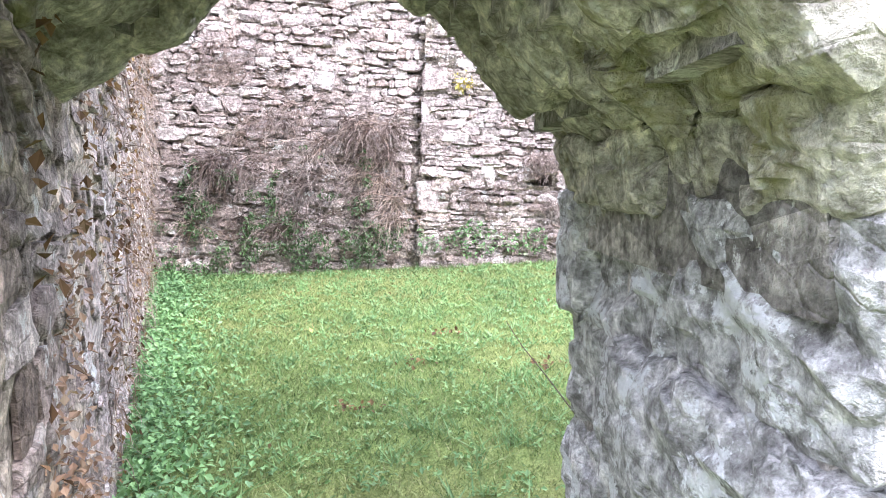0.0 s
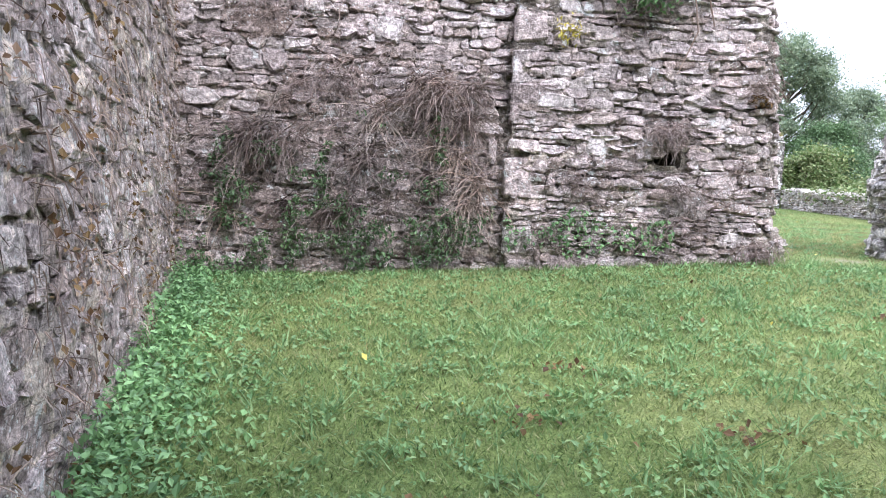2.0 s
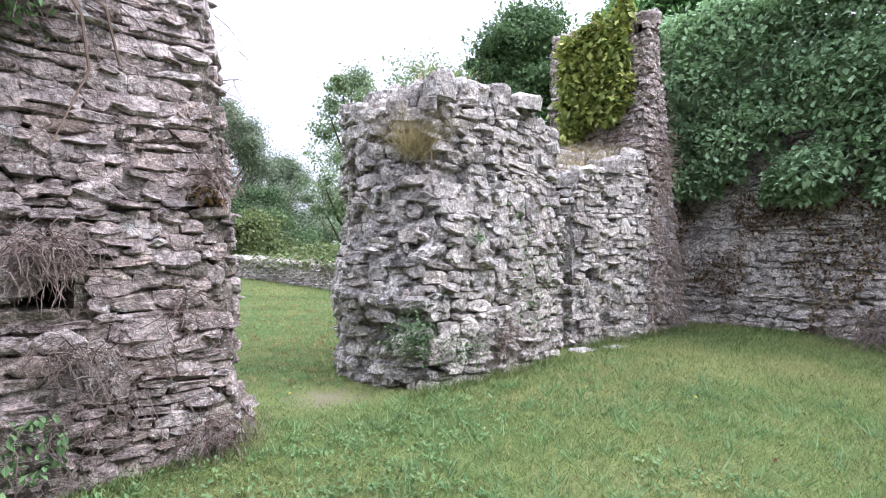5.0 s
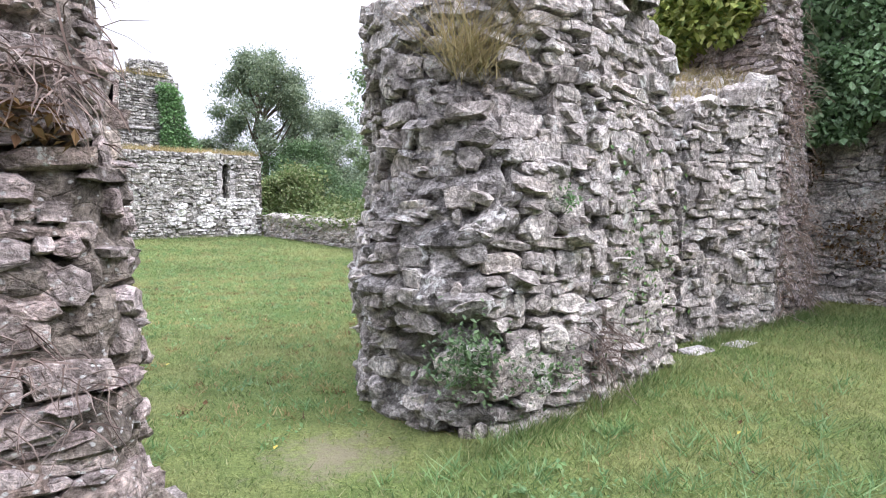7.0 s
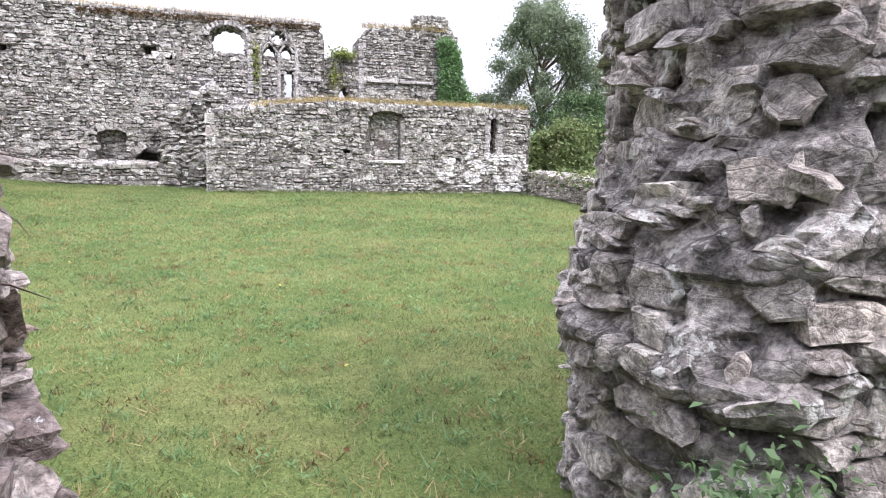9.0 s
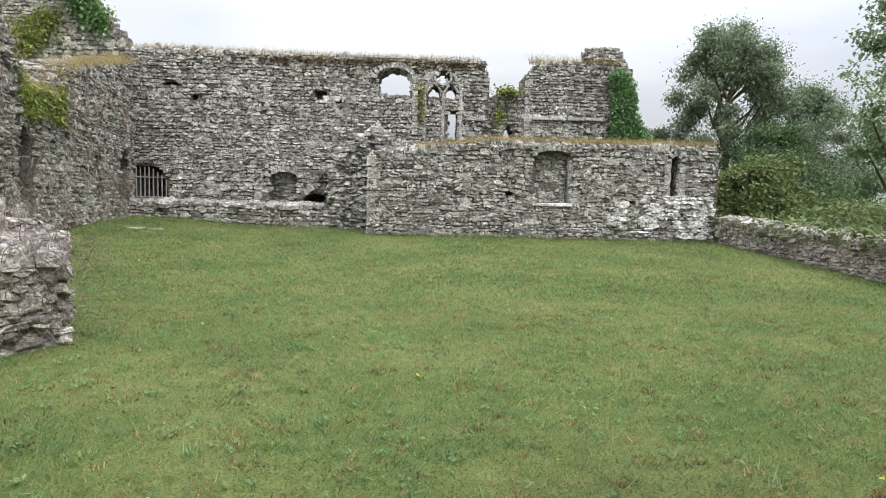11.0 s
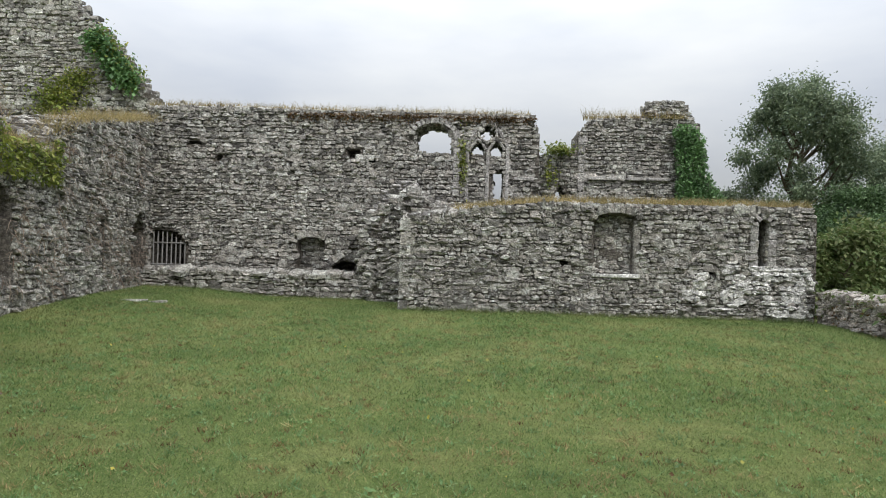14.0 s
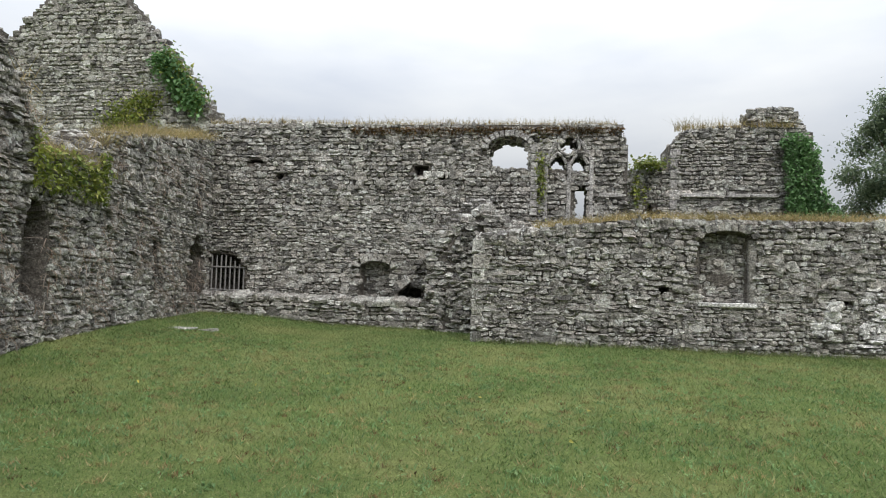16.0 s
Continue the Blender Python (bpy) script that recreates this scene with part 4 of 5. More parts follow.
voussoirs(window_1, curve_of(11.95, 12.22, 2.45, 2.62), 28.5, 5, 0.14, stone_dressed, 405)
block("sill", window_1, 11.86, 12.32, 28.40, 28.9, 1.27, 1.37, stone_pale, 20, label="whitened sill")
for k, (x0, x1) in enumerate([(9.14, 9.7), (9.72, 10.1), (10.4, 11.0), (11.02, 11.76)]):
    block("string_course", wall_tower, x0, x1, 34.34, 34.6, 4.17, 4.27, stone_dressed, 30 + k)
block("string_course", wall_main, 6.58, 7.16, 31.88, 32.1, 3.78, 3.88, stone_dressed, 36)
for k in range(8):
    block("quoin", wall_tower, 8.82, 9.02 + 0.08 * (k % 2), 34.42, 34.6, 3.2 + 0.3 * k, 3.47 + 0.3 * k, stone_dressed, 40 + k)

window_2 = thing("window_2", "ruined pointed window with stone tracery open to the sky", "window", "structure")


def bar(path, r, name="tracery"):
    part(name, mesh_from(name, *tube([(x, 31.98, z) for x, z in path], [r] * len(path), 6), stone_dressed), None, window_2)


bar(curve_of(5.30, 5.76, 4.66, 4.94, 8, True), 0.045)
bar(curve_of(5.86, 6.30, 4.66, 4.94, 8, True), 0.045)
bar([(5.81 + 0.27 * math.cos(k * math.pi / 8), 5.14 + 0.25 * math.sin(k * math.pi / 8)) for k in range(17)], 0.04)
bar(curve_of(5.22, 6.40, 4.75, 5.52, 10, True), 0.06, "hood_mould")
bar([(5.82, 3.15), (5.83, 4.7)], 0.06, "mullion")
bar([(5.24, 3.2), (5.23, 4.75)], 0.06, "jamb")
bar([(6.40, 3.1), (6.39, 4.75)], 0.06, "jamb")
for a in (0.8, 2.4, 3.9, 5.5):
    bar([(5.81 + 0.26 * math.cos(a), 5.14 + 0.24 * math.sin(a)), (5.81 + 0.13 * math.cos(a), 5.14 + 0.12 * math.sin(a))], 0.03, "cusp")
for k in range(9):
    block("jamb", wall_main, 4.84, 5.02 + 0.06 * (k % 2), 31.86, 32.1, 3.3 + 0.2 * k, 3.48 + 0.2 * k, stone_dressed, 60 + k)

gate = thing("iron_gate", "grey iron bar gate closing a low dark opening", "gate", at=(-3.45, 32.02, 0.96))
for k in range(8):
    x = -3.92 + 0.135 * k
    part("bar", mesh_from("bar", *tube([(x + 3.45, 0, 0), (x + 3.45, 0, 1.08 - 0.06 * max(0, k - 3) ** 1.3)], [0.022, 0.022], 6), iron), None, gate)
for z in (0.12, 0.75):
    part("rail", mesh_from("rail", *tube([(-0.5, -0.02, z), (0.5, -0.02, z)], [0.02, 0.02], 6), iron), None, gate)

# larger blocks scattered through the courses
for w, a, b, y_off, z0, z1, mats, seed in ((wall_front, (2.2, 10.455), (4.4, 10.58), 0, -0.1, 3.2, RW, 880), (wall_front, (-0.8, 10.45), (2.1, 10.59), 0, 0.3, 3.2, RW, 881), (wall_low, (4.0, 28.48), (13.0, 28.48), 0, 0.4, 2.4, RF, 882),
                                           (wall_main, (-2.8, 31.98), (7.0, 31.98), 0, 1.2, 5.4, RF, 883), (wall_pier, (6.95, 10.90), (8.5, 11.10), 0, 0.1, 2.3, RG, 884)):
    d3 = (Vector((*b, 0)) - Vector((*a, 0)))
    al = d3.normalized()
    openings = [window_poly, light_a, light_b, oculus, lancet, gate_poly, recess_poly, hearth_poly]

    def clear(u, v, w=w, a=a, al=al, seed=seed):
        x = a[0] + al.x * u
        if w is wall_main and any(inside(q, x + OX, v) for q in openings):
            return False
        if w is wall_low and (8.2 < x < 9.3 or 11.75 < x < 12.4):
            return False
        if w is wall_front and 3.35 < x < 3.75 and 0.75 < v < 1.05:
            return False
        return noise.noise((u * 1.9 + seed, v * 2.6, 6)) > 0.16

    lay_stones(w, lambda u, v: (Vector((*a, 0)) + al * u + Vector((0, 0, v)), al, Vector((al.y, -al.x, 0))), d3.length, z0, z1, clear,
               ((0.16, 0.42), (0.10, 0.21)), mats, seed, None, (0.025, 0.055), chips=0)
# bare roots hanging down the front wall
for k, row in enumerate([[(3.45, 10.36, 2.45), (3.62, 10.33, 2.2), (3.66, 10.34, 1.95), (3.52, 10.36, 1.6)], [(3.5, 10.36, 2.4), (3.72, 10.32, 2.25), (3.8, 10.36, 2.0)]]):
    tagged(part("hanging_root", mesh_from("hanging_root", *tube(row, [0.009, 0.008, 0.007, 0.004][:len(row)], 5), stem_tan), None), "bare pale root hanging down the rubble wall", "root")

tagged(part("twig", mesh_from("twig", *tube([(2.40, 4.72, 0.17), (2.32, 4.80, 0.27), (2.26, 4.85, 0.34), (2.22, 4.88, 0.40)], [0.002, 0.0017, 0.0014, 0.0008], 5), stem_dark), None), "thin bare twig growing from the doorway's jamb", "twig")

# whitened stones at the foot of the low wall
lay_stones(wall_low, lambda u, v: (Vector((10.3 + u, 28.47, v)), Vector((1, 0, 0)), Vector((0, -1, 0))), 2.95, 0.45, 1.45,
           lambda u, v: noise.noise((u * 2.2, v * 4, 5)) + 0.22 * u - 0.30 * abs(v - 1.0) > 0.22, ((0.12, 0.32), (0.07, 0.14)), (stone_pale, stone_pale), 777, None, (0.05, 0.09), chips=0)
# pale broken stones in the heap
lay_stones(wall_heap, lambda u, v: (Vector((2.6 + u, 31.9 - 0.5 * v, 2.75 + v)), Vector((1, 0, 0)), Vector((0, -1, 0.4))), 1.3, 0, 1.0, lambda u, v: v < 0.5 * u + 0.4,
           ((0.15, 0.4), (0.08, 0.14)), (stone_dressed, stone_dressed), 778, None, (0.06, 0.14), chips=0)
for k, (x, y, w, d) in enumerate([(-1.9, 27.2, 0.5, 0.35), (-1.45, 27.35, 0.4, 0.3), (-3.6, 28.6, 0.3, 0.2), (9.15, 11.2, 0.3, 0.18), (9.75, 11.12, 0.4, 0.2)]):
    slab = block("stone_slab", None, -w / 2, w / 2, -d / 2, d / 2, -0.05, 0.025, stone_dressed, 500 + k, 0.03)
    slab.location = (x, y, ground_z(x, y))
    tagged(slab, "flat pale stone slab lying in the grass", "stone", "loose slabs")

# ---- trees beyond the walls ----
tree("tree", "tall grey-green tree with an uneven crown beyond the low wall", 21.6, 46.0, 0, 10.6, 4.0, leaf_tree, 3, 80000, 0.15, 0.08, 75, 1.0, 26)
tree("tree", "rounded green willow tree beyond the field wall", 26.5, 47.0, 0, 7.6, 3.4, leaf_tree, 4, 56000, 0.14, 0.05, 110)
tree("tree", "low dark green tree beyond the low wall", 22.6, 43.0, 0, 4.8, 3.6, leaf_dark, 5, 38000, 0.14, 0.05, 80)
tree("tree", "airy pale green ash tree behind the pier", 23.4, 34.5, 0, 10.6, 3.0, leaf_pale, 6, 13000, 0.2, 0.3, 80)
tree("tree", "airy pale green ash tree behind the pier", 17.8, 22.9, 0, 7.6, 2.9, leaf_pale, 7, 11000, 0.14, 0.3, 75)
tree("tree", "dense dark green broadleaf tree behind the ruined wall", 20.6, 21.0, 0, 9.6, 3.0, leaf_dark, 8, 52000, 0.17, 0.3, 150)
tree("tree", "dense dark green broadleaf tree behind the ruined wall", 19.5, 15.0, 0, 9.0, 3.4, leaf_ivy, 9, 40000, 0.18, 0.25, 120)
tree("tree", "pale green tree on the edge of the field", 33.5, 45.0, 0, 8.5, 4.0, leaf_pale, 10, 20000, 0.24, 0.1, 90)
tree("shrub", "light green elder shrub beside the low wall", 15.2, 30.2, 0.1, 2.3, 1.5, leaf_bramble, 11, 9000, 0.14, 0.0, 60)
tree("shrub", "pale green shrub behind the low wall", 17.0, 33.0, 0.1, 2.6, 2.4, leaf_bramble, 12, 14000, 0.16, 0.0, 60)

nr = np.random.default_rng(12)


def stuff(name, v, f, mat, label, category, parent=None):
    ob = part(name, mesh_from(name, v, f, mat), None, parent)
    if parent is None:
        tagged(ob, label, category, kind="stuff")
    else:
        tagged(ob, kind="stuff")
    return ob


# brambles behind the boundary wall
n = 26000
bx, by = nr.uniform(13.7, 24, n), nr.uniform(13, 42, n)
bz = np.array([0.35 + 0.55 * smooth((x - 13.6) / 2.5) + 0.45 * noise.noise((x * 0.5, y * 0.5, 9)) for x, y in zip(bx, by)]) + nr.normal(0, 0.12, n)
stuff("bramble", *leaves(np.stack([bx, by, bz + 0.25], 1), 0.16, nr, 0.1, 0.7), leaf_bramble, "pale green bramble thicket over the field wall", "bramble")
n = 2500
bx, by = nr.uniform(13.2, 13.9, n), nr.uniform(13, 28.3, n)
stuff("bramble", *leaves(np.stack([bx, by, 0.85 + nr.normal(0, 0.12, n)], 1), 0.12, nr, 0.2, 0.7), leaf_bramble, "bramble leaves hanging over the low boundary wall", "bramble")


# ---- creepers, ivy and tufts ----
def wall_points(a, b, u0, u1, z0, z1, n, off=0.06, spread=0.06, keep=None):
    a, b = np.array(a), np.array(b)
    d = (b - a) / np.linalg.norm(b - a)
    out = np.array([d[1], -d[0]])
    u, z = nr.uniform(u0, u1, n), nr.uniform(z0, z1, n)
    if keep:
        m = np.array([keep(p, q) for p, q in zip(u, z)])
        u, z = u[m], z[m]
    o = off + np.abs(nr.normal(0, spread, len(u)))
    p = np.stack([a[0] + d[0] * u + out[0] * o, a[1] + d[1] * u + out[1] * o, z], 1)
    return p, [(*out, 0)] * len(p)


def clump(center, size, n):
    return np.array(center) + nr.normal(0, 1, (n, 3)) * np.array(size)


FA, FB = (-0.98, 10.42), (4.52, 10.59)
p, q = wall_points(FA, FB, 0.2, 3.05, 0.1, 1.9, 1700, 0.04, 0.05, lambda u, z: noise.noise((u * 1.3, z * 1.6, 4)) + 0.30 - 0.9 * abs(z - 0.95) + 0.12 * (u > 1.6) > 0.0)
stuff("dry_creeper", *stems(p, q, 0.24, 0.0032, 5), stem_dry, "tangled brown dry creeper stems on the rubble wall", "creeper")
tuft_rnd = random.Random(77)
for k in range(34):
    u, z = tuft_rnd.uniform(0.15, 3.0), tuft_rnd.uniform(0.25, 1.55)
    if z > 1.25 and u < 0.6:
        continue
    m = tuft_rnd.randrange(40, 90)
    pts = clump((FA[0] + u, 10.46 + 0.03 * u, z), (0.05, 0.02, 0.03), m)
    stuff("dry_tuft", *stems(pts, [(0, -1, 0)] * m, tuft_rnd.uniform(0.25, 0.5), 0.0036, 500 + k, 0.5), (stem_dry, stem_tan, stem_dark)[k % 3], "bush of dry brown stems spreading over the rubble wall", "tuft")
p, q = wall_points(FA, FB, 3.2, 5.45, -0.05, 2.6, 5000, 0.04, 0.05, lambda u, z: noise.noise((u * 1.7, z * 1.9, 8)) + 0.1 - 0.5 * abs(z - 0.35) > 0.12)
stuff("dry_creeper", *stems(p, q, 0.16, 0.0024, 6), stem_dry, "tangled brown dry creeper stems on the rubble wall", "creeper")
for k, (x, z, s, m) in enumerate([(3.25, 2.42, 0.2, 500), (3.5, 1.1, 0.11, 360), (2.75, 2.55, 0.14, 260), (4.3, 1.55, 0.07, 90), (3.62, 0.62, 0.08, 140), (2.8, 0.62, 0.1, 160), (1.5, 1.35, 0.16, 240), (0.6, 1.5, 0.2, 260), (0.0, 2.2, 0.22, 200), (4.35, 0.1, 0.12, 200)]):
    pts = clump((x, 10.44, z), (s, 0.05, s * 0.6), m)
    stuff("dry_tuft", *stems(pts, [(0, -1, 0)] * m, 0.3 if s > 0.15 else 0.16, 0.0028, 20 + k, 0.7), stem_dry, "tuft of dry brown stems rooted in the wall", "tuft")
# leaves on the front wall
p, _ = wall_points(FA, FB, 0.2, 3.0, -0.35, 1.2, 15000, 0.04, 0.07, lambda u, z: noise.noise((u * 2.6, z * 3.0, 14)) + 0.5 * noise.noise((u * 7, z * 7, 4)) + 0.10 - 0.55 * max(0, z - 0.15) > 0.08)
stuff("ivy", *leaves(p, 0.04, nr, 0.5, 0.55), leaf_dark, "dark green ivy climbing from the foot of the wall", "ivy")
p, _ = wall_points(FA, FB, 3.1, 5.5, -0.3, 0.5, 3000, 0.05, 0.06, lambda u, z: noise.noise((u * 2, z * 2.0, 24)) - 0.9 * max(0, z) > 0.1)
stuff("ivy", *leaves(p, 0.045, nr, 0.5, 0.6), leaf_ivy, "small green leaves at the foot of the wall", "ivy")
stuff("fern", *leaves(clump((2.6, 10.40, 1.92), (0.05, 0.03, 0.045), 80), 0.05, nr, 0.2, 0.4), leaf_yellow, "yellowing fern growing in the wall", "fern")
stuff("ivy", *leaves(clump((3.25, 10.38, 2.3), (0.13, 0.05, 0.09), 350), 0.05, nr, 0.4, 0.6), leaf_ivy, "dark leafy plant hanging from the wall", "ivy")

# left wall of the room: brown creeper, dead leaves
WA, WB = (1.33, 4.1), (-0.92, 10.65)
for k, mat in enumerate((stem_tan, stem_tan, stem_dry)):
    p, q = wall_points(WA, WB, 1.5, 6.9, -0.4, 2.9, 1300, 0.015, 0.02, lambda u, z: noise.noise((u * 3.2, z * 0.6, 34 + k)) > 0.0)
    stuff("dry_creeper", *stems(p, q, 0.17, 0.0022, 7 + k, 2.6), mat, "brown dry creeper hanging down the side wall", "creeper")
p, _ = wall_points(WA, WB, 0.2, 6.9, -0.6, 2.8, 3200, 0.03, 0.02, lambda u, z: noise.noise((u * 2.6, z * 1.1, 44)) > 0.05)
stuff("dead_leaves", *leaves(p, 0.035, nr, 0.6, 0.6), leaf_dead, "withered brown leaves on the side wall", "leaves")
p, _ = wall_points(WA, WB, 0.7, 6.9, 0.0, 0.2, 6500, 0.03, 0.24)
p[:, 2] = p[:, 2] * np.exp(-2 * np.abs(p[:, 0] - (WA[0] - 0.3435 * (p[:, 1] - WA[1])))) + np.array([ground_z(a, b) for a, b in p[:, :2]])
stuff("weeds", *leaves(p, 0.04, nr, 0.1, 0.6), leaf_ivy, "green weeds along the foot of the side wall", "weeds")

for u, z, n, r in ((0.5, 0.1, 200, 0.09), (0.65, 0.5, 160, 0.08), (0.9, -0.15, 140, 0.12), (1.5, 0.3, 90, 0.09), (2.3, 0.75, 90, 0.12), (3.2, 0.2, 80, 0.12), (1.1, 1.05, 110, 0.10)):
    x, y = WA[0] - 0.325 * u + 0.05, WA[1] + 0.946 * u
    stuff("dead_leaves", *leaves(clump((x - 0.02, y, z), (0.02, r * 0.6, r * 1.3), n), 0.024, nr, 0.6, 0.65), leaf_rust, "clump of rust-brown withered leaves on the side wall", "leaves")

# pier plants
stuff("dry_grass", *blades(clump((6.40, 11.08, 1.98), (0.12, 0.05, 0.05), 420), 0.26, 0.006, nr, 0.8), grass_dry, "tuft of dry yellow grass on a ledge of the pier", "grass tuft")
stuff("dry_grass", *blades(clump((6.75, 11.15, 2.55), (0.12, 0.08, 0.05), 260), 0.2, 0.006, nr, 0.7), grass_dry, "tuft of dry grass on top of the pier", "grass tuft")
stuff("fern", *leaves(clump((6.85, 11.2, 2.62), (0.12, 0.08, 0.06), 420), 0.07, nr, 0.1, 0.35), leaf_weed, "green fern on top of the pier", "fern")
stuff("fern", *leaves(clump((6.90, 10.80, 1.26), (0.045, 0.03, 0.03), 60), 0.04, nr, 0.2, 0.35), leaf_ivy, "small green fern in a joint of the pier", "fern")
stuff("ivy", *leaves(clump((6.15, 10.84, 0.46), (0.13, 0.05, 0.09), 620), 0.032, nr, 0.4, 0.6), leaf_dark, "dark leafy plant at the foot of the pier", "ivy")
stuff("ivy", *leaves(clump((6.7, 10.78, 0.3), (0.2, 0.05, 0.08), 260), 0.03, nr, 0.4, 0.6), leaf_dark, "green leaves at the foot of the pier", "ivy")
stuff("dry_tuft", *stems(clump((7.25, 10.84, 0.40), (0.12, 0.04, 0.10), 110), [(0, -1, 0)] * 110, 0.26, 0.003, 61, 0.6), stem_dry, "dry grey stems against the pier", "tuft")
p = clump((7.7, 10.92, 0.8), (0.3, 0.03, 0.4), 350)
stuff("ivy", *leaves(p, 0.035, nr, 0.5, 0.6), leaf_weed, "thin green leaves on the pier face", "ivy")
stuff("fern", *leaves(clump((4.3, 10.52, 1.42), (0.05, 0.03, 0.04), 90), 0.05, nr, 0.2, 0.4), leaf_dead, "withered fern on the wall end", "fern")
stuff("dry_tuft", *stems(clump((4.42, 10.9, 1.9), (0.06, 0.15, 0.35), 260), [(1, 0, 0)] * 260, 0.22, 0.0025, 62, 0.5), stem_dry, "dry stems on the broken wall end", "tuft")

# ivy over the far right walls
bulges = []
for k in range(260):
    u, z = nr.uniform(0, 9), nr.uniform(1.9, 4.9)
    if z < 2.2 + 0.5 * noise.noise((u * 0.8, 3, 1)) - 0.08 * u:
        continue
    r = nr.uniform(0.25, 0.55)
    d = nr.normal(0, 1, (420, 3))
    d /= np.linalg.norm(d, axis=1)[:, None]
    d[:, 0] = -np.abs(d[:, 0])
    d = d[d[:, 2] > -0.55]
    bulges.append(np.array([13.25 - nr.uniform(0, 0.35), 12.6 - u, z]) + d * r * np.array([0.8, 1.1, 0.75]) * nr.uniform(0.8, 1.08, (len(d), 1)))
p = np.concatenate(bulges)
nr.shuffle(p)
stuff("ivy", *leaves(p[::2], 0.105, nr, 0.55, 0.75), leaf_canopy, "thick dark green ivy hanging over the tall wall", "ivy")
stuff("ivy", *leaves(p[1::2] + np.array([-0.03, 0, 0.02]), 0.10, nr, 0.45, 0.75), leaf_canopy, "lighter green ivy leaves over the tall wall", "ivy")
p, _ = wall_points((13.4, 12.6), (13.4, 3.3), 0, 9, -0.5, 2.4, 16000, 0.06, 0.06, lambda u, z: noise.noise((u * 1.2, z * 1.2, 61)) > -0.08)
stuff("dead_leaves", *leaves(p, 0.06, nr, 0.6, 0.6), leaf_dead, "withered brown creeper leaves low on the wall", "leaves")
p, _ = wall_points((10.85, 12.5), (10.9, 11.36), -0.1, 1.05, 2.5, 4.9, 9000, 0.05, 0.12, lambda u, z: z > 2.75 + 0.5 * noise.noise((u * 2, 3, 1)) + 0.5 * u and z < 4.3 + 0.4 * u + 0.2 * noise.noise((u * 5, 1, 2)) and u < 1.0 + 0.25 * noise.noise((z * 3, 5, 0)))
stuff("ivy", *leaves(p, 0.09, nr, 0.6, 0.75), leaf_lime, "yellow-green ivy on the top of the wall", "ivy")
bx, by = nr.uniform(9.4, 10.85, 900), nr.uniform(11.5, 12.3, 900)
stuff("dry_grass", *blades(np.stack([bx, by, 2.08 + 0.30 * (bx - 9.36) + 0.25 * np.maximum(0, by - 11.6)], 1), 0.16, 0.008, nr, 0.8), grass_dry, "dry grass on the broken block", "grass tuft")
p, q = wall_points((10.95, 11.34), (12.4, 11.45), 0.0, 1.4, 0.0, 4.2, 1500, 0.03, 0.04, lambda u, z: u < 1.35 * (1 - 0.15 * z) and noise.noise((u * 2, z, 3)) + 0.3 * u > 0.1)
stuff("dry_creeper", *stems(p, q, 0.22, 0.004, 66, 1.0), stem_tan, "brown dry stems down the tall wall", "creeper")
pts = np.stack([nr.uniform(12.2, 13.3, 700), nr.uniform(7.6, 9.6, 700), nr.uniform(-0.2, 0.45, 700)], 1)
stuff("dry_tuft", *stems(pts, [(-1, 0, 0)] * 700, 0.3, 0.004, 63, 0.2), stem_dry, "heap of dry stems beside the ivy wall", "tuft")

# cloister: grass along the tops, ivy on tower and gable, stems on the side wall
n = 5200
u = nr.uniform(0, 11.3, n)
top_z = np.interp(u, [0, 1.2, 5.4, 11.2, 11.4], [5.7, 5.75, 5.68, 5.66, 5.2])
stuff("top_grass", *blades(np.stack([-4.2 + u, nr.uniform(31.95, 32.9, n), top_z + 0.04], 1), 0.16, 0.012, nr, 0.5), grass_dry, "dry grass along the top of the high wall", "grass")
stuff("top_moss", *leaves(np.stack([4.0 + nr.uniform(0, 7.2, 3000) * 1.0 - 4.2 + 0.2, nr.uniform(31.88, 32.0, 3000), 5.62 - np.abs(nr.normal(0, 0.10, 3000))], 1), 0.06, nr, 0.8, 0.6), leaf_dead, "brown withered growth under the wall top", "moss")
n = 6500
u = nr.uniform(0, 9.4, n)
top_z = np.interp(u, [0, 0.7, 2.5, 3.3, 9.4], [2.45, 2.55, 2.75, 2.85, 2.86])
stuff("top_grass", *blades(np.stack([3.8 + u, nr.uniform(28.42, 29.2, n), top_z + 0.05], 1)[u > 1.2], 0.15, 0.012, nr, 0.9), grass_dry, "straw-coloured grass along the low wall", "grass")
n = 11000
p = np.stack([nr.uniform(11.6, 13.6, n), nr.uniform(34.1, 34.4, n), nr.uniform(2.6, 6.1, n)], 1)
keep = [(x > 11.9 + 0.25 * noise.noise((z * 2, 0, 3))) and z < np.interp(x, [11.8, 12.4, 12.75, 12.95, 13.6], [6.0, 6.0, 5.6, 4.4, 3.4]) for x, _, z in p]
stuff("ivy", *leaves(p[keep], 0.085, nr, 0.7, 0.8), leaf_ivy, "bright green ivy covering the tower corner", "ivy")
stuff("ivy", *leaves(clump((8.2, 34.3, 5.1), (0.25, 0.2, 0.08), 500), 0.1, nr, 0.2, 0.8), leaf_lime, "yellow-green tuft on the low tower wall", "ivy")
stuff("ivy", *leaves(clump((7.9, 34.35, 4.3), (0.12, 0.05, 0.26), 120), 0.09, nr, 0.6, 0.8), leaf_lime, "thin yellow-green ivy on the tower wall", "ivy")
stuff("dry_grass", *blades(np.stack([nr.uniform(9.0, 12.3, 900), nr.uniform(34.4, 35, 900), np.full(900, 6.2)], 1), 0.28, 0.014, nr, 0.5), grass_dry, "dry grass on the tower top", "grass")
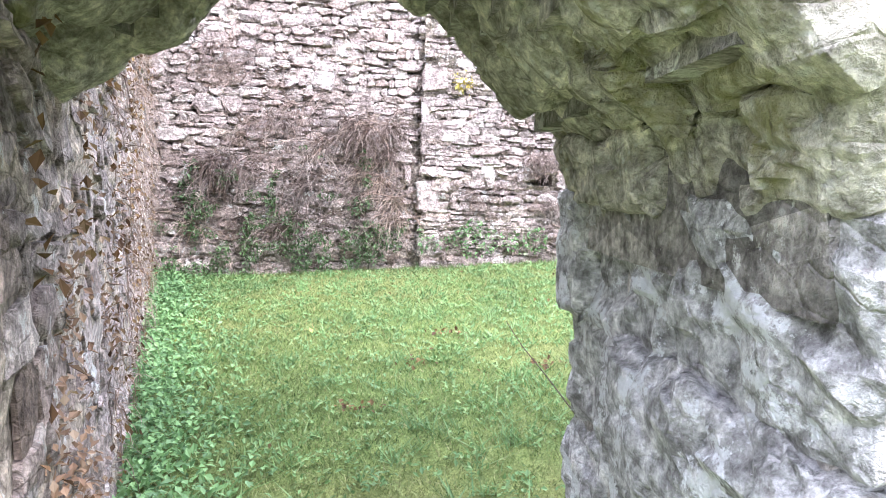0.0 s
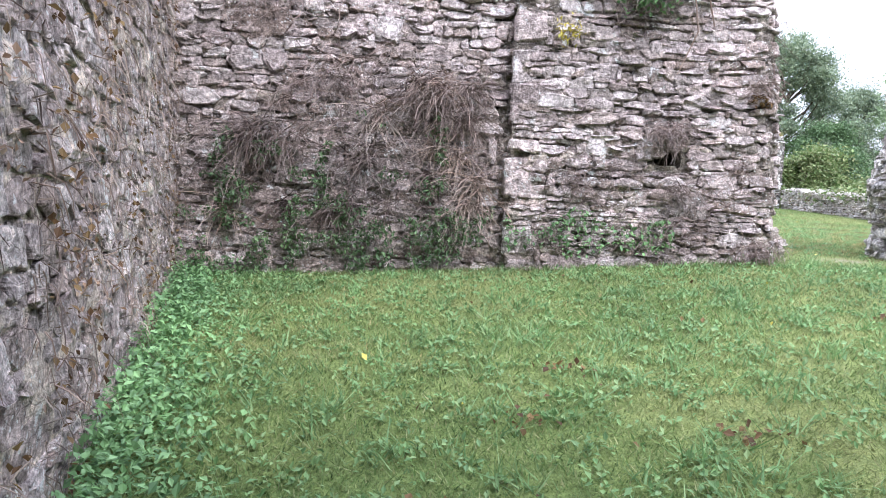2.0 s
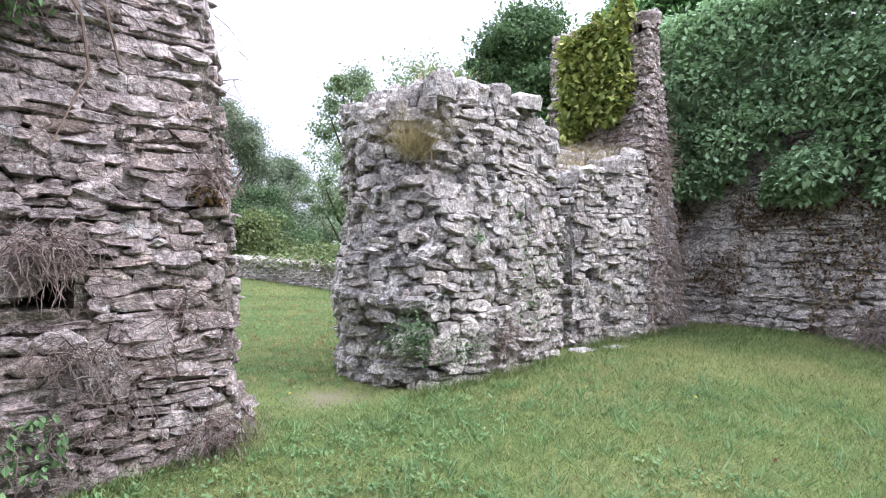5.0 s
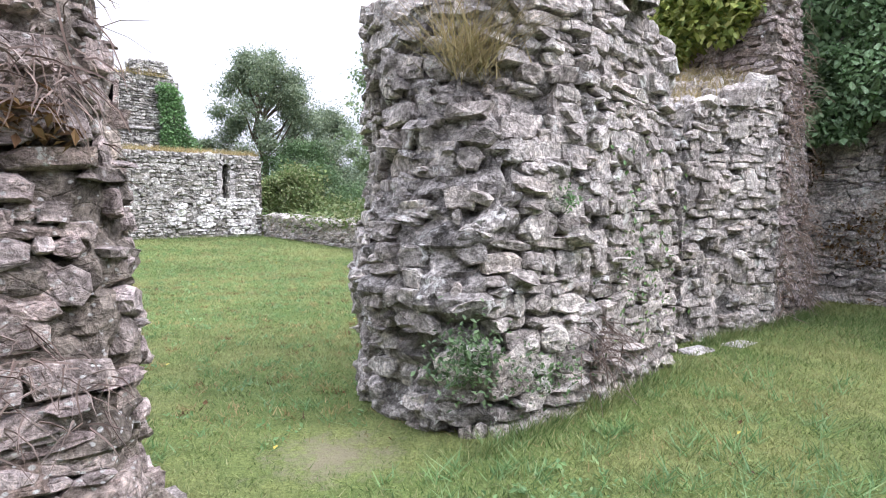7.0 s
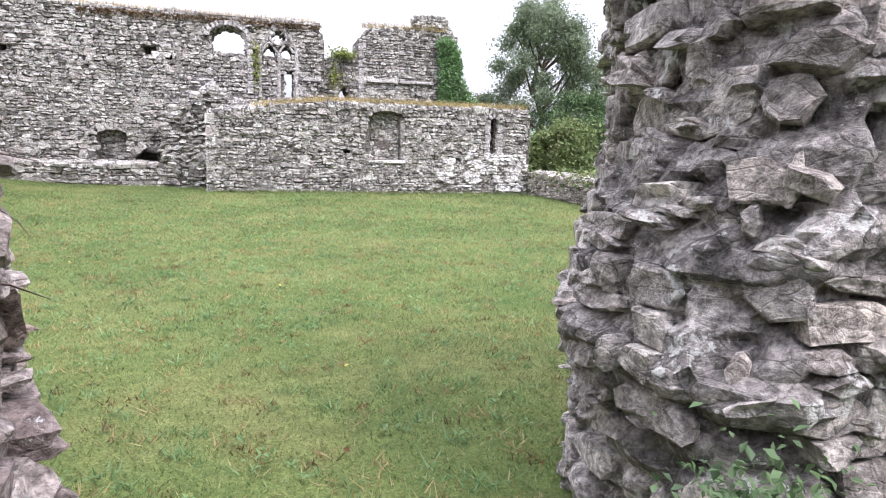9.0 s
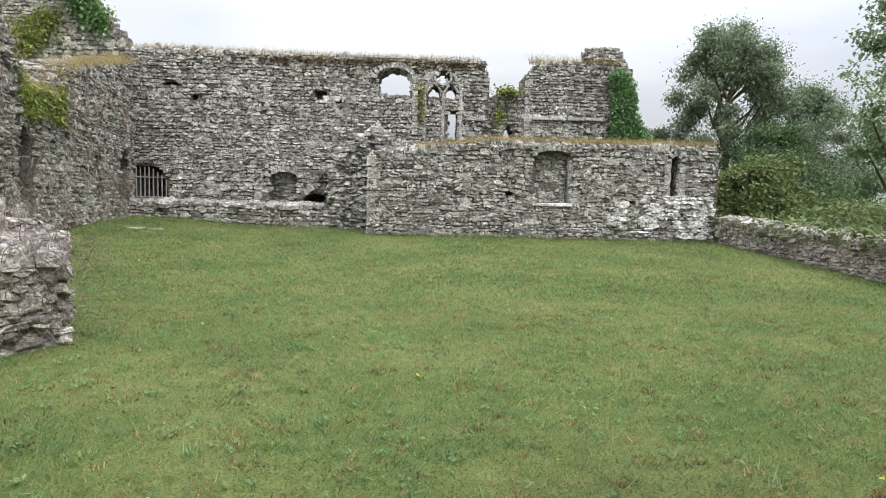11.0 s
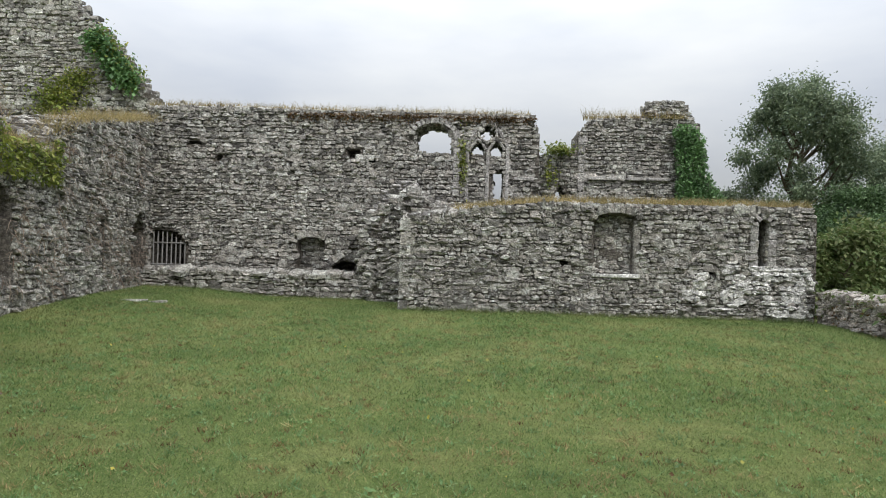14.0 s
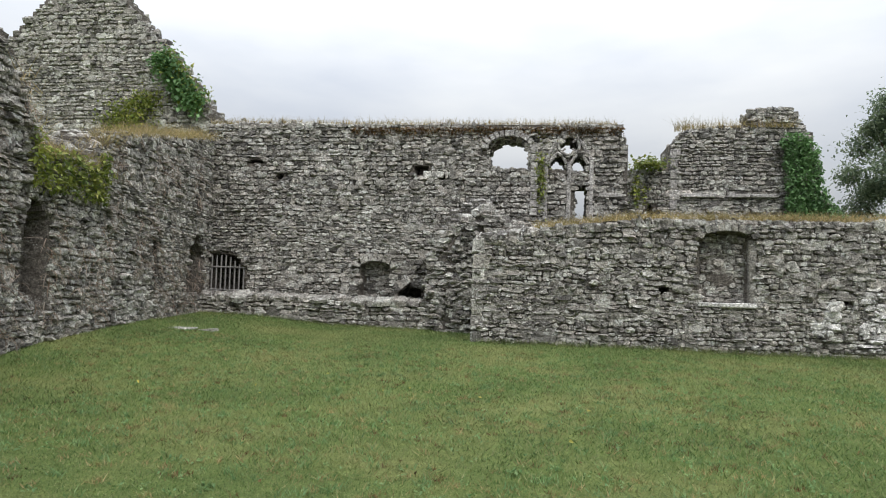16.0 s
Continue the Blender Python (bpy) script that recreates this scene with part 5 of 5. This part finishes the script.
stuff("dry_grass", *blades(np.stack([nr.uniform(11.0, 12.2, 500), nr.uniform(34.3, 35, 500), np.full(500, 6.2)], 1), 0.2, 0.02, nr, 0.5), grass_dry, "dry grass round the chimney stump", "grass")
p = np.concatenate([clump((-9.0, 35.1, 6.8), (0.5, 0.08, 0.35), 900), clump((-8.3, 35.1, 7.4), (0.3, 0.08, 0.2), 400), clump((-9.3, 35.1, 6.3), (0.25, 0.08, 0.25), 300)])
stuff("ivy", *leaves(p, 0.10, nr, 0.6, 0.8), leaf_lime, "yellow-green ivy patch on the gable", "ivy")
p = np.concatenate([clump((-6.5 - 0.8 * k * 0.5, 35.0, 7.3 + 0.55 * k * 0.85), (0.22, 0.1, 0.22), 300) for k in range(4)])
stuff("ivy", *leaves(p, 0.15, nr, 0.6, 0.8), leaf_ivy, "dark ivy on the gable's sloping edge", "ivy")
stuff("ivy", *leaves(p[::2] + 0.1, 0.13, nr, 0.6, 0.8), leaf_lime, "light ivy leaves on the gable's sloping edge", "ivy")
p, q = wall_points(LA, LB, 3.5, 13.5, 0.5, 4.6, 2600, 0.04, 0.06, lambda u, z: noise.noise((u * 1.3, z * 0.5, 71)) > 0.02 and z < left_top(u))
stuff("dry_creeper", *stems(p, q, 0.3, 0.005, 9, 1.2), stem_tan, "brown dry stems hanging down the cloister wall", "creeper")
u = nr.uniform(5.4, 14, 2600)
w = (np.array(LB) - np.array(LA)) / np.linalg.norm(np.array(LB) - np.array(LA))
tp = np.stack([LA[0] + w[0] * u - 0.1, LA[1] + w[1] * u, np.array([left_top(k) for k in u]) + 0.03], 1) + nr.normal(0, 1, (2600, 3)) * np.array([0.2, 0.1, 0.03])
stuff("dry_grass", *blades(tp, 0.22, 0.012, nr, 0.8), grass_dry, "dry grass on the broken cloister wall", "grass")
p, _ = wall_points(LA, LB, 5.7, 8.0, 2.7, 3.6, 1400, 0.06, 0.08, lambda u, z: z < left_top(u) + 0.15)
stuff("weeds", *leaves(p, 0.1, nr, 0.4, 0.5), leaf_lime, "green and yellow weeds in the breach of the wall", "weeds")
stuff("ivy", *leaves(clump((5.1, 31.85, 4.3), (0.08, 0.05, 0.4), 260), 0.08, nr, 0.6, 0.7), leaf_lime, "yellowish ivy between the windows", "ivy")
stuff("moss_stems", *stems(clump((1.9, 16.9, 0.7), (0.2, 0.3, 0.3), 400), [(1, 0, 0)] * 400, 0.2, 0.004, 64, 0.7), stem_dry, "dry stems and moss on the wall stump", "tuft")
n = 2600
u = nr.uniform(0, 13.9, n)
stuff("dry_creeper", *leaves(np.stack([4.2 * 0 + 13.25 + nr.normal(0, 0.05, n), 28.3 - u, 0.2 + nr.uniform(0, 0.7, n)], 1)[::4], 0.06, nr, 0.5, 0.6), leaf_dead, "withered leaves on the boundary wall", "leaves")


# ---- the lawn: blades, weeds, fallen leaves ----
def lawn(x0, x1, y0, y1, per_m2, height, width, mat, label, keep=None):
    n = int((x1 - x0) * (y1 - y0) * per_m2)
    x, y = nr.uniform(x0, x1, n), nr.uniform(y0, y1, n)
    if keep is not None:
        m = keep(x, y)
        x, y = x[m], y[m]
    gxs, gys = np.arange(x0 - 1, x1 + 1.3, 0.3), np.arange(y0 - 1, y1 + 1.3, 0.3)
    table = np.array([[ground_z(a, b) for a in gxs] for b in gys])
    i, j = (x - gxs[0]) / 0.3, (y - gys[0]) / 0.3
    i0, j0 = i.astype(int), j.astype(int)
    fi, fj = i - i0, j - j0
    z = (table[j0, i0] * (1 - fi) + table[j0, i0 + 1] * fi) * (1 - fj) + (table[j0 + 1, i0] * (1 - fi) + table[j0 + 1, i0 + 1] * fi) * fj
    stuff("grass", *blades(np.stack([x, y, z - 0.005], 1), height, width, nr, 0.75), mat, label, "grass")
    return x, y, z


patchy = lambda f, cut: (lambda x, y: np.array([noise.noise((a * f, b * f, 77)) > cut for a, b in zip(x, y)]))
not_bare = lambda x, y: np.hypot(x - 5.6, (y - 11.2) * 1.2) > 0.75 * nr.random(len(x)) ** 0.6
lawn(-0.6, 9.0, 4.8, 11.3, 4200, 0.028, 0.007, grass_green, "short green grass in the walled room", not_bare)
lawn(9.0, 13.3, 4.8, 11.6, 1500, 0.045, 0.008, grass_green, "short green grass beside the ivy wall")
lawn(-1.0, 11.5, 11.3, 20.0, 2700, 0.022, 0.008, grass_green, "short mown grass of the cloister lawn", not_bare)
lawn(-4.5, 13.5, 20.0, 31.2, 1000, 0.04, 0.011, grass_green, "short mown grass of the cloister lawn")
lawn(11.5, 13.6, 11.3, 20.0, 900, 0.04, 0.01, grass_green, "short mown grass beside the boundary wall")
lawn(0.0, 11.5, 8.0, 22.0, 170, 0.035, 0.007, grass_dry, "straw-coloured blades in the lawn", patchy(0.7, -0.05))
# darker tufts and bare brownish specks
for x0, x1, y0, y1, n, mat, h, label in ((-0.3, 9, 5.2, 10.8, 900, leaf_weed, 0.07, "small dark tufts in the grass"), (-2, 12, 11.5, 27, 2200, leaf_weed, 0.045, "small dark tufts in the cloister lawn"), (-2, 12, 11.5, 27, 900, leaf_dead, 0.03, "brown withered specks in the cloister lawn"), (-2, 12, 11.5, 27, 1500, grass_dry, 0.035, "yellowish tufts in the cloister lawn")):
    cx, cy = np.repeat(nr.uniform(x0, x1, n), 16), np.repeat(nr.uniform(y0, y1, n), 16)
    cx, cy = cx + nr.normal(0, 0.035, len(cx)), cy + nr.normal(0, 0.035, len(cx))
    stuff("tufts", *blades(np.stack([cx, cy, [ground_z(a, b) for a, b in zip(cx, cy)]], 1), h, 0.009, nr, 0.9), mat, label, "grass tuft")
# longer grass at the wall feet
for a, b, h in (((-0.9, 10.40), (4.5, 10.52), 0.05), ((6.1, 10.80), (8.6, 11.0), 0.09), ((3.9, 28.42), (13.2, 28.42), 0.10), ((-4.0, 31.15), (2.6, 31.15), 0.07), ((9.4, 11.35), (12.4, 11.35), 0.10), ((4.6, 10.6), (4.66, 12.0), 0.12)):
    n = int(700 * math.dist(a, b) ** 0.8)
    t = nr.random(n)
    x, y = a[0] + (b[0] - a[0]) * t + nr.normal(0, 0.05, n), a[1] + (b[1] - a[1]) * t - np.abs(nr.normal(0, 0.08, n))
    stuff("grass", *blades(np.stack([x, y, [ground_z(c, d) for c, d in zip(x, y)]], 1), h, 0.006, nr, 0.6), grass_green, "longer grass at the foot of the wall", "grass")

for x0, x1, y0, y1, n, m, size, label in ((-0.4, 6.5, 5.0, 10.4, 2900, 8, 0.031, "broad-leaved weeds in the grass of the room"), (0, 11, 11.5, 24, 1500, 7, 0.032, "small broad-leaved weeds in the cloister lawn")):
    cx, cy = nr.uniform(x0, x1, n), nr.uniform(y0, y1, n)
    near = np.array([noise.noise((a * 0.8, b * 0.8, 5)) > -0.25 - 0.3 * (b < 10.4 and a < 3) for a, b in zip(cx, cy)])
    cx, cy = np.repeat(cx[near], m), np.repeat(cy[near], m)
    pts = np.stack([cx + nr.normal(0, 0.03, len(cx)), cy + nr.normal(0, 0.03, len(cx)), [ground_z(a, b) + 0.025 for a, b in zip(cx, cy)]], 1)
    stuff("weeds", *leaves(pts, size, nr, -0.15, 0.55), leaf_weed, label, "weeds")
for mat, n, size, label in ((leaf_dead, 420, 0.03, "brown fallen leaves scattered on the lawn"), (leaf_yellow, 70, 0.04, "pale yellow fallen leaves on the lawn")):
    x, y = nr.uniform(-0.3, 11, n), nr.uniform(5.2, 24, n)
    stuff("fallen_leaves", *leaves(np.stack([x, y, [ground_z(a, b) + 0.035 for a, b in zip(x, y)]], 1), size, nr, 0.0, 0.7), mat, label, "leaves")
for k, (x, y) in enumerate([(2.3, 7.95), (2.0, 7.35), (1.7, 6.7), (2.9, 7.2), (4.4, 8.6)]):
    stuff("fallen_leaves", *leaves(clump((x, y, ground_z(x, y) + 0.035), (0.08, 0.04, 0.008), 22), 0.035, nr, 0.0, 0.7), leaf_dead, "small heap of withered leaves in the grass", "leaves")

# ---- distance: wooded hills ----
hv, hf = [], []
for k in range(161):
    a = math.radians(-20 + 220 * k / 160)
    r = 260 + 30 * noise.noise((k * 0.1, 3, 0))
    h = 17 + 7 * noise.noise((k * 0.07, 0, 0)) + 2.5 * noise.noise((k * 0.6, 1, 0))
    for z, rr in ((-2, r - 60), (h * 0.55, r - 25), (h, r)):
        hv.append((math.cos(a) * rr, math.sin(a) * rr, z))
for k in range(160):
    for j in range(2):
        b = k * 3 + j
        hf.append((b, b + 3, b + 4, b + 1))
hills = plain_material("hills", (0.16, 0.21, 0.16), 0.95, 0.0, 0.12)
tagged(part("backdrop", mesh_from("backdrop", hv, hf, hills), None), "distant wooded hillside", "hills", kind="structure")
